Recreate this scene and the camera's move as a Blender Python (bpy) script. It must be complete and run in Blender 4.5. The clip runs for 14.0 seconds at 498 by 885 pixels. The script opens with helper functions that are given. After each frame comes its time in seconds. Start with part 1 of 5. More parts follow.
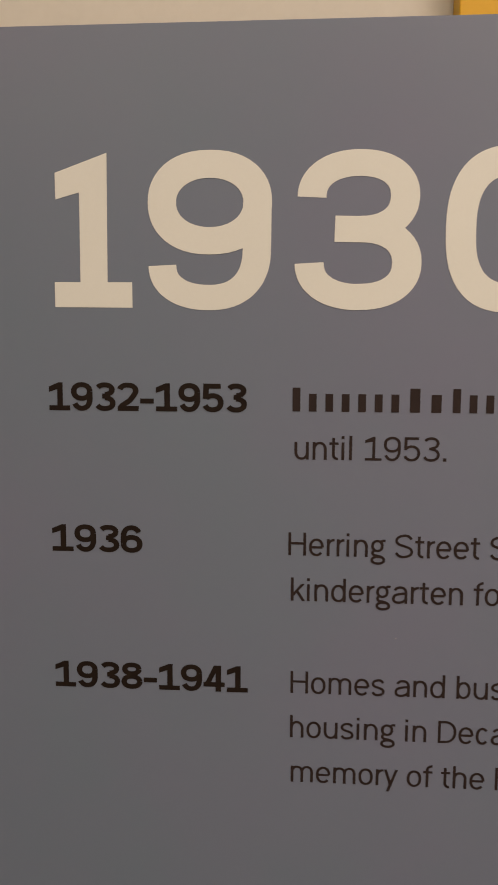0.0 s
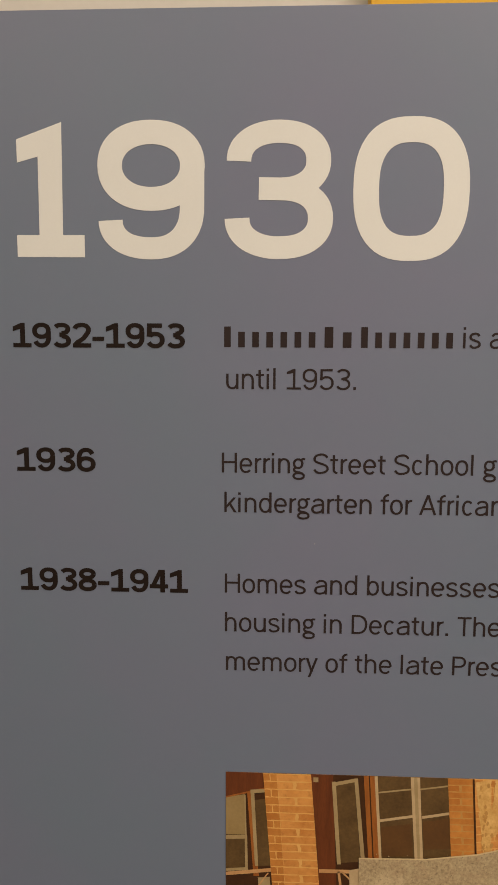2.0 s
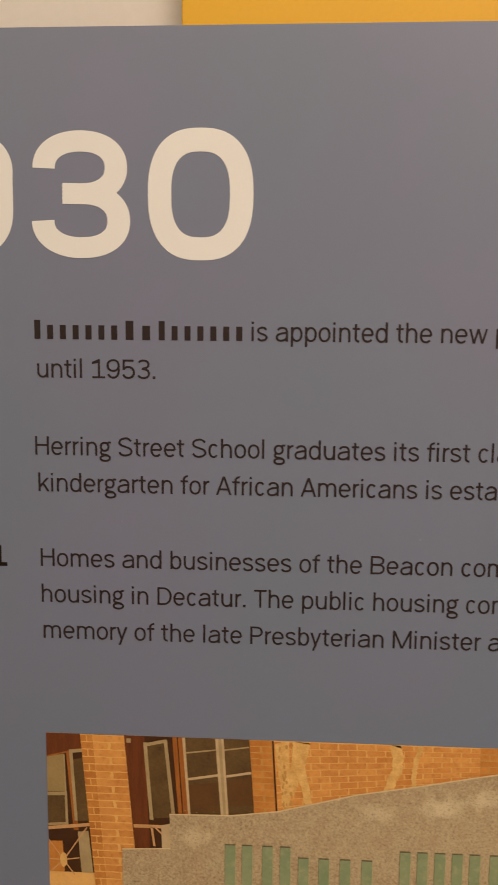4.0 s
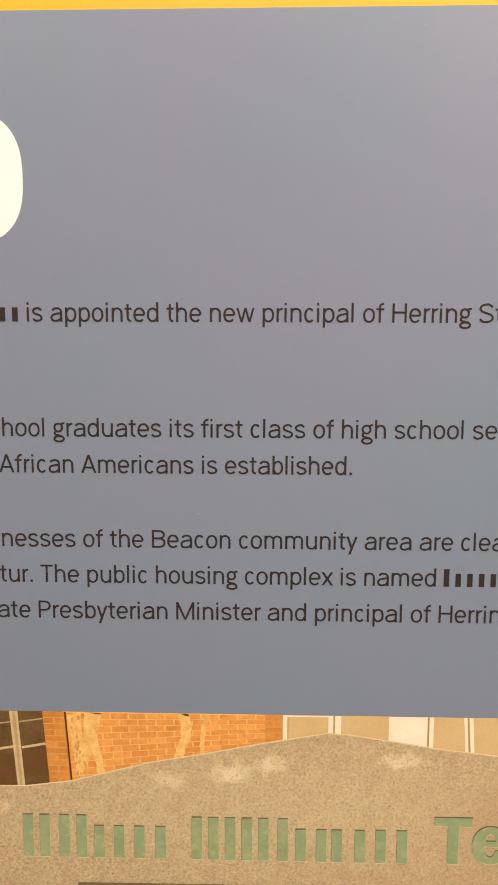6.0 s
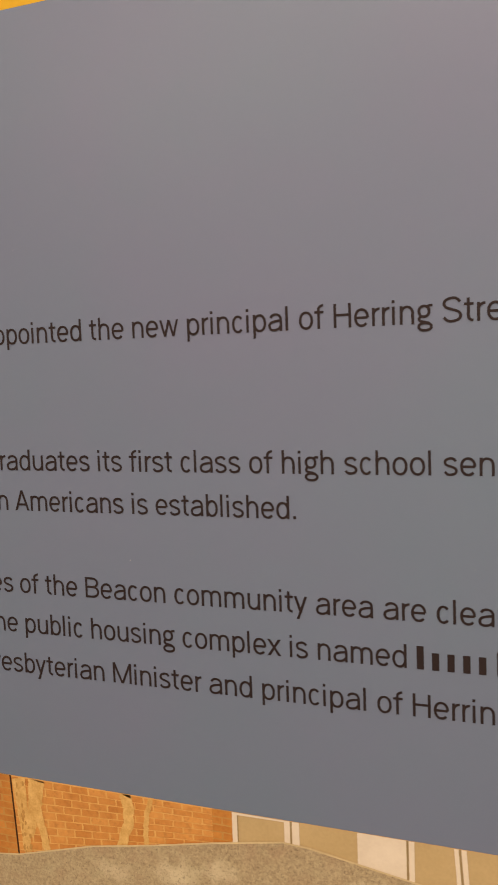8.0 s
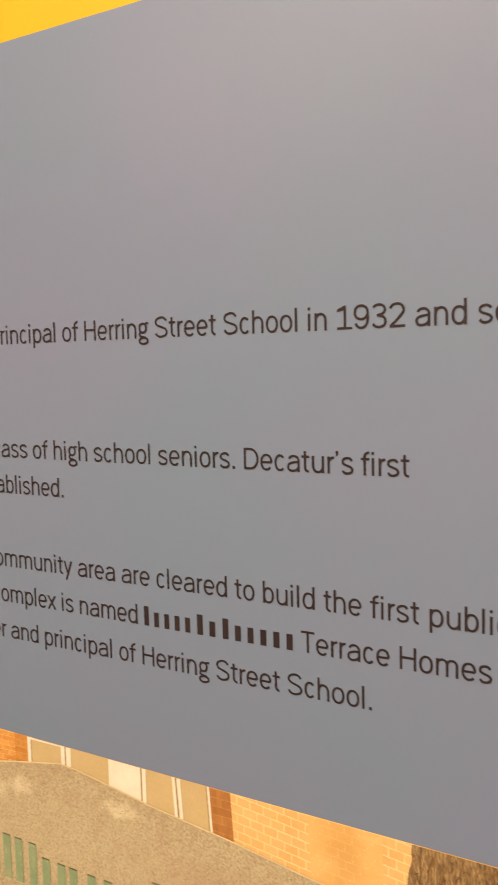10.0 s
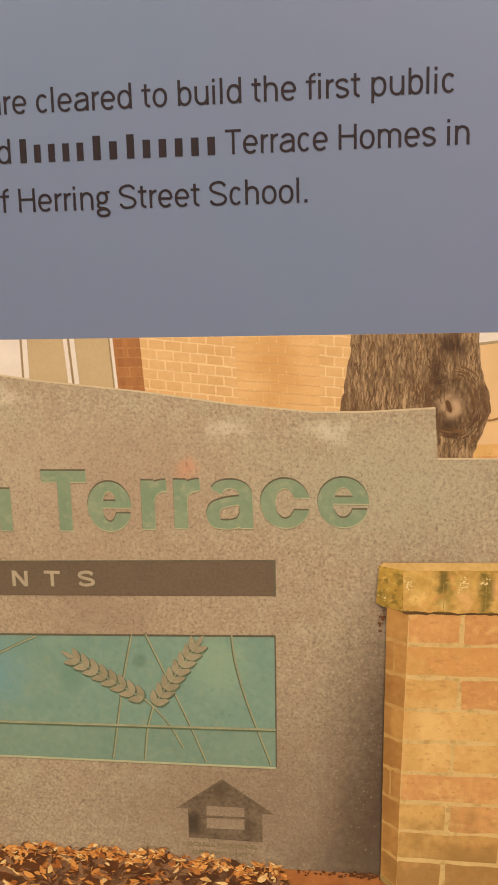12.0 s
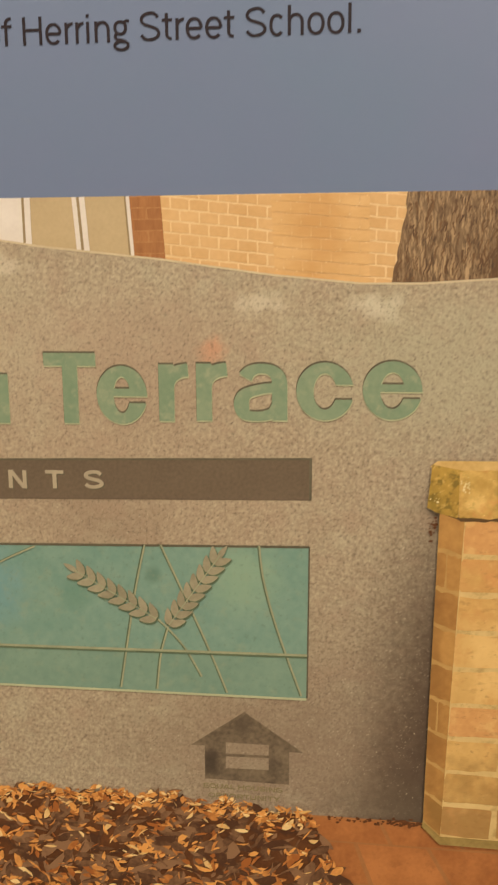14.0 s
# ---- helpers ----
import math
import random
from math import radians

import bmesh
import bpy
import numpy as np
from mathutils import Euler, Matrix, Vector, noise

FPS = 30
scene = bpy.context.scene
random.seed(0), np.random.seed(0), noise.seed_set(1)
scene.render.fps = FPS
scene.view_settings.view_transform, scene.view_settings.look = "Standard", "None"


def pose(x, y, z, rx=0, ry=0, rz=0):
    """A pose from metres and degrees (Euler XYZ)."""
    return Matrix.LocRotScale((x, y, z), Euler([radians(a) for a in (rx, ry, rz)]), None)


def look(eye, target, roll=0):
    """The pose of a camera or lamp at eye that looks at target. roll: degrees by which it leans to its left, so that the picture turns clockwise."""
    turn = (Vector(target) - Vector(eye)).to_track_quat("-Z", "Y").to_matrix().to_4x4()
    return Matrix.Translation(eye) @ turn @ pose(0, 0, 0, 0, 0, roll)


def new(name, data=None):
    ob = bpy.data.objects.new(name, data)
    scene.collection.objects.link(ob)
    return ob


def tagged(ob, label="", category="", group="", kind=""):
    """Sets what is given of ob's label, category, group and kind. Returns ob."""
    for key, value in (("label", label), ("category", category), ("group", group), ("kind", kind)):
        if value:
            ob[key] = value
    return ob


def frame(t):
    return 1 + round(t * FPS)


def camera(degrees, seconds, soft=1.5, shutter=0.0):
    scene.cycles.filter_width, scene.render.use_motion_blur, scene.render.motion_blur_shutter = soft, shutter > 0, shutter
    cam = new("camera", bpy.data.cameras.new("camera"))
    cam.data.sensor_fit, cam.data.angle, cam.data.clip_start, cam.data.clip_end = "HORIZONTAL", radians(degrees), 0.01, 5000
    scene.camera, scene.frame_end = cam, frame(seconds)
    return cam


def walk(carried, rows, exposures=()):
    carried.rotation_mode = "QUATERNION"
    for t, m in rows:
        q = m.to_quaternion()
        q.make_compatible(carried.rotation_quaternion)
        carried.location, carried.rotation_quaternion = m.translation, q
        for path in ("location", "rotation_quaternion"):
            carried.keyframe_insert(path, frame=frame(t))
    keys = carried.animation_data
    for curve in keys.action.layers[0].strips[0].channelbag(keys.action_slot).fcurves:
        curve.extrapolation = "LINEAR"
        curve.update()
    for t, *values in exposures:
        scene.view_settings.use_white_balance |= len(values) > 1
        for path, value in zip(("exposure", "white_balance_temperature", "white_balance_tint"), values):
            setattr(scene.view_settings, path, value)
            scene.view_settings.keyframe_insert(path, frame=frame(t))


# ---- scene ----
cam = camera(31.0, 14.0, 1.5, 0.22)
PATH = [
    (0, (0.013, -0.505, 1.652), (-0.138, 1.471, 1.383), 0.2),
    (0.5, (0.033, -0.535, 1.66), (-0.088, 1.44, 1.366), 0.1),
    (1, (0.05, -0.567, 1.645), (-0.087, 1.409, 1.362), 0.3),
    (1.5, (0.048, -0.594, 1.632), (-0.072, 1.382, 1.35), 0.3),
    (2, (0.045, -0.589, 1.627), (-0.054, 1.386, 1.33), 0.2),
    (2.5, (0.072, -0.592, 1.621), (-0.053, 1.381, 1.323), 0.3),
    (3, (0.1, -0.595, 1.621), (-0.024, 1.378, 1.319), 0.3),
    (3.5, (0.143, -0.612, 1.621), (0.018, 1.363, 1.332), 0.4),
    (4, (0.189, -0.633, 1.623), (0.075, 1.343, 1.331), 0.5),
    (4.2, (0.213, -0.64, 1.623), (0.106, 1.335, 1.327), 0.6),
    (6.3, (0.355, -0.646, 1.615), (0.298, 1.329, 1.306), 0.1),
    (6.5, (0.374, -0.644, 1.614), (0.282, 1.33, 1.306), -0.0),
    (7, (0.432, -0.629, 1.597), (0.127, 1.328, 1.322), -1.0),
    (7.5, (0.486, -0.557, 1.586), (-0.039, 1.361, 1.37), -1.5),
    (7.7, (0.511, -0.521, 1.583), (-0.106, 1.372, 1.387), -1.8),
    (9.8, (0.843, -0.447, 1.593), (-0.312, 1.174, 1.403), -2.0),
    (10, (0.84, -0.467, 1.586), (-0.221, 1.218, 1.401), -1.5),
    (10.5, (0.839, -0.514, 1.586), (-0.018, 1.283, 1.398), -1.2),
    (11, (0.795, -0.534, 1.515), (0.165, 1.354, 1.32), -1.4),
    (11.5, (0.702, -0.539, 1.391), (0.269, 1.387, 1.069), -1.7),
    (12, (0.661, -0.527, 1.341), (0.396, 1.42, 0.969), -1.4),
    (12.5, (0.679, -0.506, 1.334), (0.438, 1.441, 0.944), -1.1),
    (13, (0.67, -0.501, 1.305), (0.437, 1.45, 0.932), -1.0),
    (13.5, (0.646, -0.486, 1.303), (0.468, 1.469, 0.921), -0.6),
    (14, (0.631, -0.471, 1.27), (0.379, 1.473, 0.877), -0.4),
]
EXPOSURES = [
    (0.0, -0.24, 7650, 15), (0.5, -0.13, 8050, 14), (1.5, -0.09, 7400, 13), (3.0, -0.05, 7300, 14), (3.5, -0.05, 7500, 15), (4.2, -0.04, 7700, 17), (6.3, 0.80, 7050, 11), (7.0, 0.77, 7100, 12), (7.5, 0.25, 7400, 16), (7.7, 0.22, 7400, 16),
    (9.8, 0.45, 7700, 14), (10.0, 0.79, 7750, 13), (10.5, 0.92, 7750, 15), (11.0, 0.84, 7300, 15), (11.5, 0.51, 7000, 16), (12.0, 0.44, 6500, 15), (12.5, 0.41, 6500, 14), (13.0, 0.38, 6380, 12), (14.0, 0.37, 6300, 10),
]
walk(cam, [(t, look(eye, target, roll)) for t, eye, target, roll in PATH], EXPOSURES)

# ---- light: warm ceiling lamps of an interior ----
world = bpy.data.worlds.new("world")
scene.world = world
world.use_nodes = True
world.node_tree.nodes["Background"].inputs[0].default_value = (1.0, 0.9, 0.75, 1)
world.node_tree.nodes["Background"].inputs[1].default_value = 0.02


def ceiling_lamp(x, y, z, sx, sy, watts, colour):
    data = bpy.data.lights.new("ceiling_lamp", "AREA")
    data.shape, data.size, data.size_y, data.energy, data.color = "RECTANGLE", sx, sy, watts, colour
    ob = new("ceiling_lamp", data)
    ob.location = (x, y, z)
    return ob


WARM = (1.0, 0.828, 0.78)
ceiling_lamp(0.55, -1.0, 2.64, 1.2, 0.6, 25.8, WARM)
ceiling_lamp(-0.9, -2.3, 2.64, 1.2, 0.6, 17.6, WARM)
ceiling_lamp(1.6, -2.3, 2.64, 1.2, 0.6, 35, WARM)


# ---- materials ----
def material(name, a, b=None, scale=20.0, fine=300.0, rough=0.5, stretch=(1, 1, 1), island=0.0, single=0.0, bump=0.0, spread=0.5, mix=0.35, spec=0.5, tone=(1, 1, 1)):
    """A surface between two colours: broad patches, fine grain, and a shift from piece to piece."""
    m = bpy.data.materials.new(name)
    m.use_nodes = True
    nt = m.node_tree
    N, L = nt.nodes, nt.links
    shader = N["Principled BSDF"]
    shader.inputs["Roughness"].default_value = rough
    shader.inputs["Specular IOR Level"].default_value = spec
    b = b or tuple(c * 0.85 for c in a)
    a, b = [tuple(c * t for c, t in zip(k, tone)) for k in (a, b)]
    co = N.new("ShaderNodeTexCoord")
    mp = N.new("ShaderNodeMapping")
    mp.inputs["Scale"].default_value = stretch
    L.new(co.outputs["Object"], mp.inputs["Vector"])
    n1 = N.new("ShaderNodeTexNoise")
    n1.inputs["Scale"].default_value, n1.inputs["Detail"].default_value = scale, 4
    n2 = N.new("ShaderNodeTexNoise")
    n2.inputs["Scale"].default_value, n2.inputs["Detail"].default_value = fine, 3
    for n in (n1, n2):
        L.new(mp.outputs[0], n.inputs["Vector"])
    both = N.new("ShaderNodeMix")
    both.inputs[0].default_value = mix
    L.new(n1.outputs["Fac"], both.inputs[2])
    L.new(n2.outputs["Fac"], both.inputs[3])
    ramp = N.new("ShaderNodeMapRange")
    ramp.inputs[1].default_value, ramp.inputs[2].default_value = 0.5 - spread * 0.4, 0.5 + spread * 0.4
    L.new(both.outputs[0], ramp.inputs[0])
    value = ramp.outputs[0]
    if island:
        geo = N.new("ShaderNodeNewGeometry")
        shift = N.new("ShaderNodeMath")
        shift.operation = "MULTIPLY_ADD"
        shift.inputs[1].default_value = island
        shift.inputs[2].default_value = -island / 2
        L.new(geo.outputs["Random Per Island"], shift.inputs[0])
        add = N.new("ShaderNodeMath")
        add.use_clamp = True
        L.new(ramp.outputs[0], add.inputs[0])
        L.new(shift.outputs[0], add.inputs[1])
        value = add.outputs[0]
    if single:
        info = N.new("ShaderNodeObjectInfo")
        shift = N.new("ShaderNodeMath")
        shift.operation = "MULTIPLY_ADD"
        shift.inputs[1].default_value = single
        shift.inputs[2].default_value = -single / 2
        L.new(info.outputs["Random"], shift.inputs[0])
        add = N.new("ShaderNodeMath")
        add.use_clamp = True
        L.new(value, add.inputs[0])
        L.new(shift.outputs[0], add.inputs[1])
        value = add.outputs[0]
    col = N.new("ShaderNodeMix")
    col.data_type = "RGBA"
    col.inputs[6].default_value, col.inputs[7].default_value = (*b, 1), (*a, 1)
    L.new(value, col.inputs[0])
    L.new(col.outputs[2], shader.inputs["Base Color"])
    if bump:
        bp = N.new("ShaderNodeBump")
        bp.inputs["Strength"].default_value, bp.inputs["Distance"].default_value = bump, 0.0006
        L.new(both.outputs[0], bp.inputs["Height"])
        L.new(bp.outputs[0], shader.inputs["Normal"])
    return m


def stain_or_shade(m, x, z, rx, rz, colour, strength, ragged=120.0, rag=1.6):
    """A soft-edged patch with a ragged body, stained or shaded by colour, at one place of a printed surface."""
    nt = m.node_tree
    N, L = nt.nodes, nt.links
    base = N["Principled BSDF"].inputs["Base Color"]
    before = base.links[0].from_socket
    co = N.new("ShaderNodeTexCoord")
    off = N.new("ShaderNodeVectorMath")
    off.operation = "SUBTRACT"
    off.inputs[1].default_value = (x, 0, z)
    L.new(co.outputs["Object"], off.inputs[0])
    size = N.new("ShaderNodeVectorMath")
    size.operation = "MULTIPLY"
    size.inputs[1].default_value = (1 / rx, 0, 1 / rz)
    L.new(off.outputs[0], size.inputs[0])
    far = N.new("ShaderNodeVectorMath")
    far.operation = "LENGTH"
    L.new(size.outputs[0], far.inputs[0])
    nz = N.new("ShaderNodeTexNoise")
    nz.inputs["Scale"].default_value, nz.inputs["Detail"].default_value = ragged, 5
    L.new(co.outputs["Object"], nz.inputs["Vector"])
    rough = N.new("ShaderNodeMath")
    rough.operation = "MULTIPLY_ADD"
    rough.inputs[1].default_value, rough.inputs[2].default_value = rag, -rag / 2
    L.new(nz.outputs["Fac"], rough.inputs[0])
    total = N.new("ShaderNodeMath")
    L.new(far.outputs["Value"], total.inputs[0])
    L.new(rough.outputs[0], total.inputs[1])
    fall = N.new("ShaderNodeMapRange")
    fall.interpolation_type = "SMOOTHSTEP"
    fall.inputs[1].default_value, fall.inputs[2].default_value = 0.15, 1.05
    fall.inputs[3].default_value, fall.inputs[4].default_value = strength, 0.0
    L.new(total.outputs[0], fall.inputs[0])
    mix = N.new("ShaderNodeMix")
    mix.data_type = "RGBA"
    mix.inputs[7].default_value = (colour[0], colour[1] * 0.98, colour[2] * 0.74, 1)
    L.new(fall.outputs[0], mix.inputs[0])
    L.new(before, mix.inputs[6])
    L.new(mix.outputs[2], base)
    return m


def blemish(m, scale, lo, hi, colour, strength, stretch=(1, 1, 1)):
    """Irregular patches of another colour all over a surface."""
    nt = m.node_tree
    N, L = nt.nodes, nt.links
    base = N["Principled BSDF"].inputs["Base Color"]
    before = base.links[0].from_socket
    co = N.new("ShaderNodeTexCoord")
    size = N.new("ShaderNodeVectorMath")
    size.operation = "MULTIPLY"
    size.inputs[1].default_value = stretch
    L.new(co.outputs["Object"], size.inputs[0])
    nz = N.new("ShaderNodeTexNoise")
    nz.inputs["Scale"].default_value, nz.inputs["Detail"].default_value, nz.inputs["Roughness"].default_value = scale, 6, 0.62
    L.new(size.outputs[0], nz.inputs["Vector"])
    fall = N.new("ShaderNodeMapRange")
    fall.interpolation_type = "SMOOTHSTEP"
    fall.inputs[1].default_value, fall.inputs[2].default_value = lo, hi
    fall.inputs[3].default_value, fall.inputs[4].default_value = 0.0, strength
    L.new(nz.outputs["Fac"], fall.inputs[0])
    mix = N.new("ShaderNodeMix")
    mix.data_type = "RGBA"
    mix.inputs[7].default_value = (colour[0], colour[1] * 0.98, colour[2] * 0.74, 1)
    L.new(fall.outputs[0], mix.inputs[0])
    L.new(before, mix.inputs[6])
    L.new(mix.outputs[2], base)
    return m


PRINT = dict(rough=0.42, spec=0.35)
blue_board = material("blue_board", (0.139, 0.201, 0.259), (0.159, 0.191, 0.267), 4.5, 60, rough=0.38, spec=0.55, bump=0.03, mix=0.12, spread=0.45)
white_ink = material("white_ink", (0.73, 0.80, 0.745), (0.70, 0.77, 0.715), 20, 600, **PRINT)
dark_ink = material("dark_ink", (0.012, 0.008, 0.006), (0.017, 0.012, 0.009), 60, 600, rough=0.5, spec=0.14)
text_ink = material("text_ink", (0.022, 0.015, 0.014), (0.028, 0.020, 0.019), 60, 600, rough=0.5, spec=0.2)
plaster = material("plaster", (0.72, 0.74, 0.66), (0.66, 0.68, 0.60), 6, 160, rough=0.75, bump=0.35)
yellow_paint = material("yellow_paint", (0.75, 0.44, 0.012), (0.70, 0.40, 0.010), 5, 300, rough=0.5)
dust_grey = material("dust_grey", (0.36, 0.37, 0.38), (0.27, 0.28, 0.30), 300, 900)
carpet = material("carpet", (0.16, 0.14, 0.12), (0.10, 0.09, 0.08), 8, 400, rough=0.95, bump=0.5)
ceiling_paint = material("ceiling_paint", (0.8, 0.79, 0.77), None, 3, 200, rough=0.8)
timber = material("timber", (0.42, 0.29, 0.17), (0.33, 0.21, 0.12), 12, 200, stretch=(1, 1, 8), rough=0.6)

PRINT = dict(rough=0.42, spec=0.35, tone=(1.0, 0.98, 0.715))
p_brick = material("print_brick", (0.70, 0.35, 0.125), (0.52, 0.215, 0.065), 60, 420, single=0.6, **PRINT)
blemish(p_brick, 180, 0.50, 0.72, (0.36, 0.14, 0.04), 0.5)
# brick of the shaded house faces: shade put into a darker copy
p_brick_dark = material("print_brick_shaded", (0.60, 0.27, 0.08), (0.42, 0.16, 0.042), 60, 420, single=0.6, **PRINT)
p_brick_pale = material("print_brick_pale", (0.73, 0.475, 0.245), (0.62, 0.375, 0.17), 50, 420, single=0.4, **PRINT)
p_brick_gold = material("print_brick_gold", (0.72, 0.47, 0.185), (0.55, 0.31, 0.105), 60, 240, single=0.6, spread=0.75, mix=0.5, **PRINT)
for x, z, rx, rz, colour, k in ((0.725, 1.115, 0.05, 0.030, (0.66, 0.30, 0.115), 0.6), (0.700, 1.060, 0.03, 0.035, (0.86, 0.60, 0.26), 0.45), (0.735, 0.975, 0.05, 0.022, (0.52, 0.235, 0.07), 0.55), (0.690, 0.955, 0.02, 0.020, (0.36, 0.21, 0.06), 0.6), (0.688, 1.020, 0.008, 0.08, (0.55, 0.33, 0.11), 0.5)):
    stain_or_shade(p_brick_gold, x, z, rx, rz, colour, k, 90.0)
blemish(p_brick_gold, 190, 0.54, 0.74, (0.36, 0.19, 0.06), 0.55, (0.55, 1, 1.5))
blemish(p_brick_gold, 75, 0.50, 0.66, (0.60, 0.32, 0.11), 0.55)
blemish(p_brick_gold, 210, 0.52, 0.72, (0.80, 0.55, 0.25), 0.30)
p_brick_rose = material("print_brick_rose", (0.70, 0.395, 0.165), (0.53, 0.25, 0.09), 60, 240, single=0.5, spread=0.75, mix=0.5, **PRINT)
blemish(p_brick_rose, 170, 0.53, 0.74, (0.38, 0.165, 0.06), 0.6, (0.55, 1, 1.5))
blemish(p_brick_rose, 80, 0.52, 0.68, (0.76, 0.50, 0.21), 0.6)
blemish(p_brick_rose, 230, 0.54, 0.72, (0.80, 0.52, 0.25), 0.30)
for m in (p_brick_gold, p_brick_rose):
    blemish(m, 330, 0.60, 0.72, (0.30, 0.15, 0.05), 0.5, (0.7, 1, 1.2))
for m in (p_brick_gold, p_brick_rose):
    stain_or_shade(m, 0.715, 0.955, 0.09, 0.055, (0.30, 0.185, 0.06), 0.7, 90.0)
p_mortar_pillar = material("print_pillar_mortar", (0.76, 0.56, 0.28), (0.57, 0.40, 0.17), 60, 260, spread=0.7, **PRINT)
blemish(p_mortar_pillar, 150, 0.50, 0.68, (0.36, 0.235, 0.085), 0.6)
# shadow below the coping, drawn as a strip of dark colour
p_shadow_gap = material("print_coping_shadow", (0.13, 0.075, 0.03), (0.085, 0.045, 0.018), 90, 400, **PRINT)
p_foot = material("print_mossy_foot", (0.40, 0.28, 0.10), (0.22, 0.15, 0.05), 90, 400, **PRINT)
# pillar's side face: its shade put into a darker brick colour
p_brick_side = material("print_brick_shaded_side", (0.51, 0.28, 0.09), (0.31, 0.145, 0.042), 60, 240, single=0.6, spread=0.75, mix=0.5, **PRINT)
stain_or_shade(p_brick_side, 0.672, 1.04, 0.006, 0.12, (0.26, 0.125, 0.035), 0.6, 90.0)
stain_or_shade(p_brick_side, 0.678, 0.965, 0.012, 0.02, (0.25, 0.14, 0.04), 0.6, 90.0)
p_mortar = material("print_mortar", (0.76, 0.48, 0.21), (0.64, 0.36, 0.14), 90, 500, **PRINT)
# side face's mortar, darkened with the same painted shade
p_mortar_side = material("print_shaded_side_mortar", (0.54, 0.34, 0.13), (0.40, 0.235, 0.08), 80, 300, **PRINT)
# mortar's darker copy: shade put into its colour; also colours the stems' spots
p_mortar_dark = material("print_mortar_shaded", (0.56, 0.33, 0.13), (0.44, 0.24, 0.085), 90, 500, **PRINT)
p_dark = material("print_dark_porch", (0.075, 0.032, 0.012), (0.035, 0.013, 0.006), 40, 500, **PRINT)
p_glass = material("print_dark_glass", (0.15, 0.095, 0.045), (0.055, 0.032, 0.014), 45, 500, **PRINT)
p_glass_warm = material("print_warm_glass", (0.13, 0.065, 0.026), (0.085, 0.042, 0.018), 60, 500, **PRINT)
p_rail = material("print_pale_rail", (0.62, 0.38, 0.22), (0.46, 0.26, 0.14), 80, 500, **PRINT)
p_pier = material("print_pier_brick", (0.46, 0.215, 0.085), (0.27, 0.105, 0.038), 50, 300, stretch=(3.5, 1, 0.7), single=0.3, spread=0.6, **PRINT)
p_pier_mortar = material("print_pier_mortar", (0.50, 0.26, 0.11), (0.36, 0.16, 0.06), 70, 400, stretch=(3, 1, 0.7), **PRINT)
p_wood = material("print_orange_wood", (0.40, 0.15, 0.04), (0.22, 0.07, 0.018), 40, 400, stretch=(6, 1, 0.6), **PRINT)
p_redwood = material("print_red_wood", (0.17, 0.05, 0.018), (0.09, 0.026, 0.01), 40, 400, stretch=(6, 1, 0.6), **PRINT)
p_frame = material("print_white_frame", (0.56, 0.45, 0.335), (0.42, 0.325, 0.235), 60, 500, **PRINT)
p_frame_dim = material("print_dim_frame", (0.42, 0.34, 0.23), (0.30, 0.23, 0.14), 60, 500, **PRINT)
p_blind = material("print_beige_blind", (0.55, 0.43, 0.28), (0.45, 0.345, 0.215), 30, 500, **PRINT)
p_blind_dim = material("print_dim_blind", (0.34, 0.26, 0.15), (0.26, 0.19, 0.10), 30, 500, **PRINT)
p_vine = material("print_cream_stem", (0.80, 0.56, 0.27), (0.52, 0.29, 0.10), 130, 700, **PRINT)
p_stucco = material("print_stucco", (0.75, 0.53, 0.325), (0.65, 0.43, 0.235), 16, 90, stretch=(1.6, 1, 0.7), **PRINT)
p_bay = material("print_bay_brick", (0.75, 0.49, 0.245), (0.655, 0.395, 0.17), 40, 300, single=0.25, stretch=(1, 1, 2.2), **PRINT)
stain_or_shade(p_bay, 0.606, 1.285, 0.020, 0.040, (0.55, 0.29, 0.095), 0.6, 60.0)
stain_or_shade(p_stucco, 0.742, 1.25, 0.03, 0.02, (0.76, 0.50, 0.25), 0.6, 60.0)
p_white = material("print_white", (0.77, 0.715, 0.73), (0.68, 0.62, 0.62), 60, 500, **PRINT)
p_stone = material("print_granite", (0.51, 0.43, 0.335), (0.30, 0.235, 0.175), 90, 500, spread=0.40, mix=0.82, **PRINT)
for x, z, rx, rz, colour, k in ((0.374, 1.225, 0.34, 0.075, (0.50, 0.44, 0.34), 0.45), (0.520, 1.215, 0.07, 0.05, (0.30, 0.20, 0.145), 0.35), (0.490, 1.130, 0.05, 0.04, (0.22, 0.165, 0.12), 0.5), (0.560, 1.02, 0.10, 0.07, (0.30, 0.235, 0.17), 0.4), (0.300, 1.256, 0.018, 0.012, (0.66, 0.60, 0.49), 0.75), (0.330, 1.263, 0.016, 0.009, (0.66, 0.60, 0.49), 0.65), (0.432, 1.268, 0.026, 0.008, (0.66, 0.60, 0.49), 0.7), (0.250, 1.250, 0.016, 0.009, (0.64, 0.57, 0.46), 0.6), (0.575, 1.249, 0.017, 0.009, (0.62, 0.56, 0.45), 0.65), (0.637, 1.247, 0.018, 0.010, (0.66, 0.61, 0.50), 0.8), (0.115, 1.225, 0.016, 0.010, (0.62, 0.54, 0.42), 0.6), (0.552, 1.224, 0.011, 0.011, (0.58, 0.31, 0.20), 0.9)):
    stain_or_shade(p_stone, x, z, rx, rz, colour, k)
blemish(p_stone, 55, 0.48, 0.70, (0.40, 0.285, 0.215), 0.4)
blemish(p_stone, 48, 0.50, 0.70, (0.47, 0.43, 0.325), 0.4, (0.9, 1, 1.2))
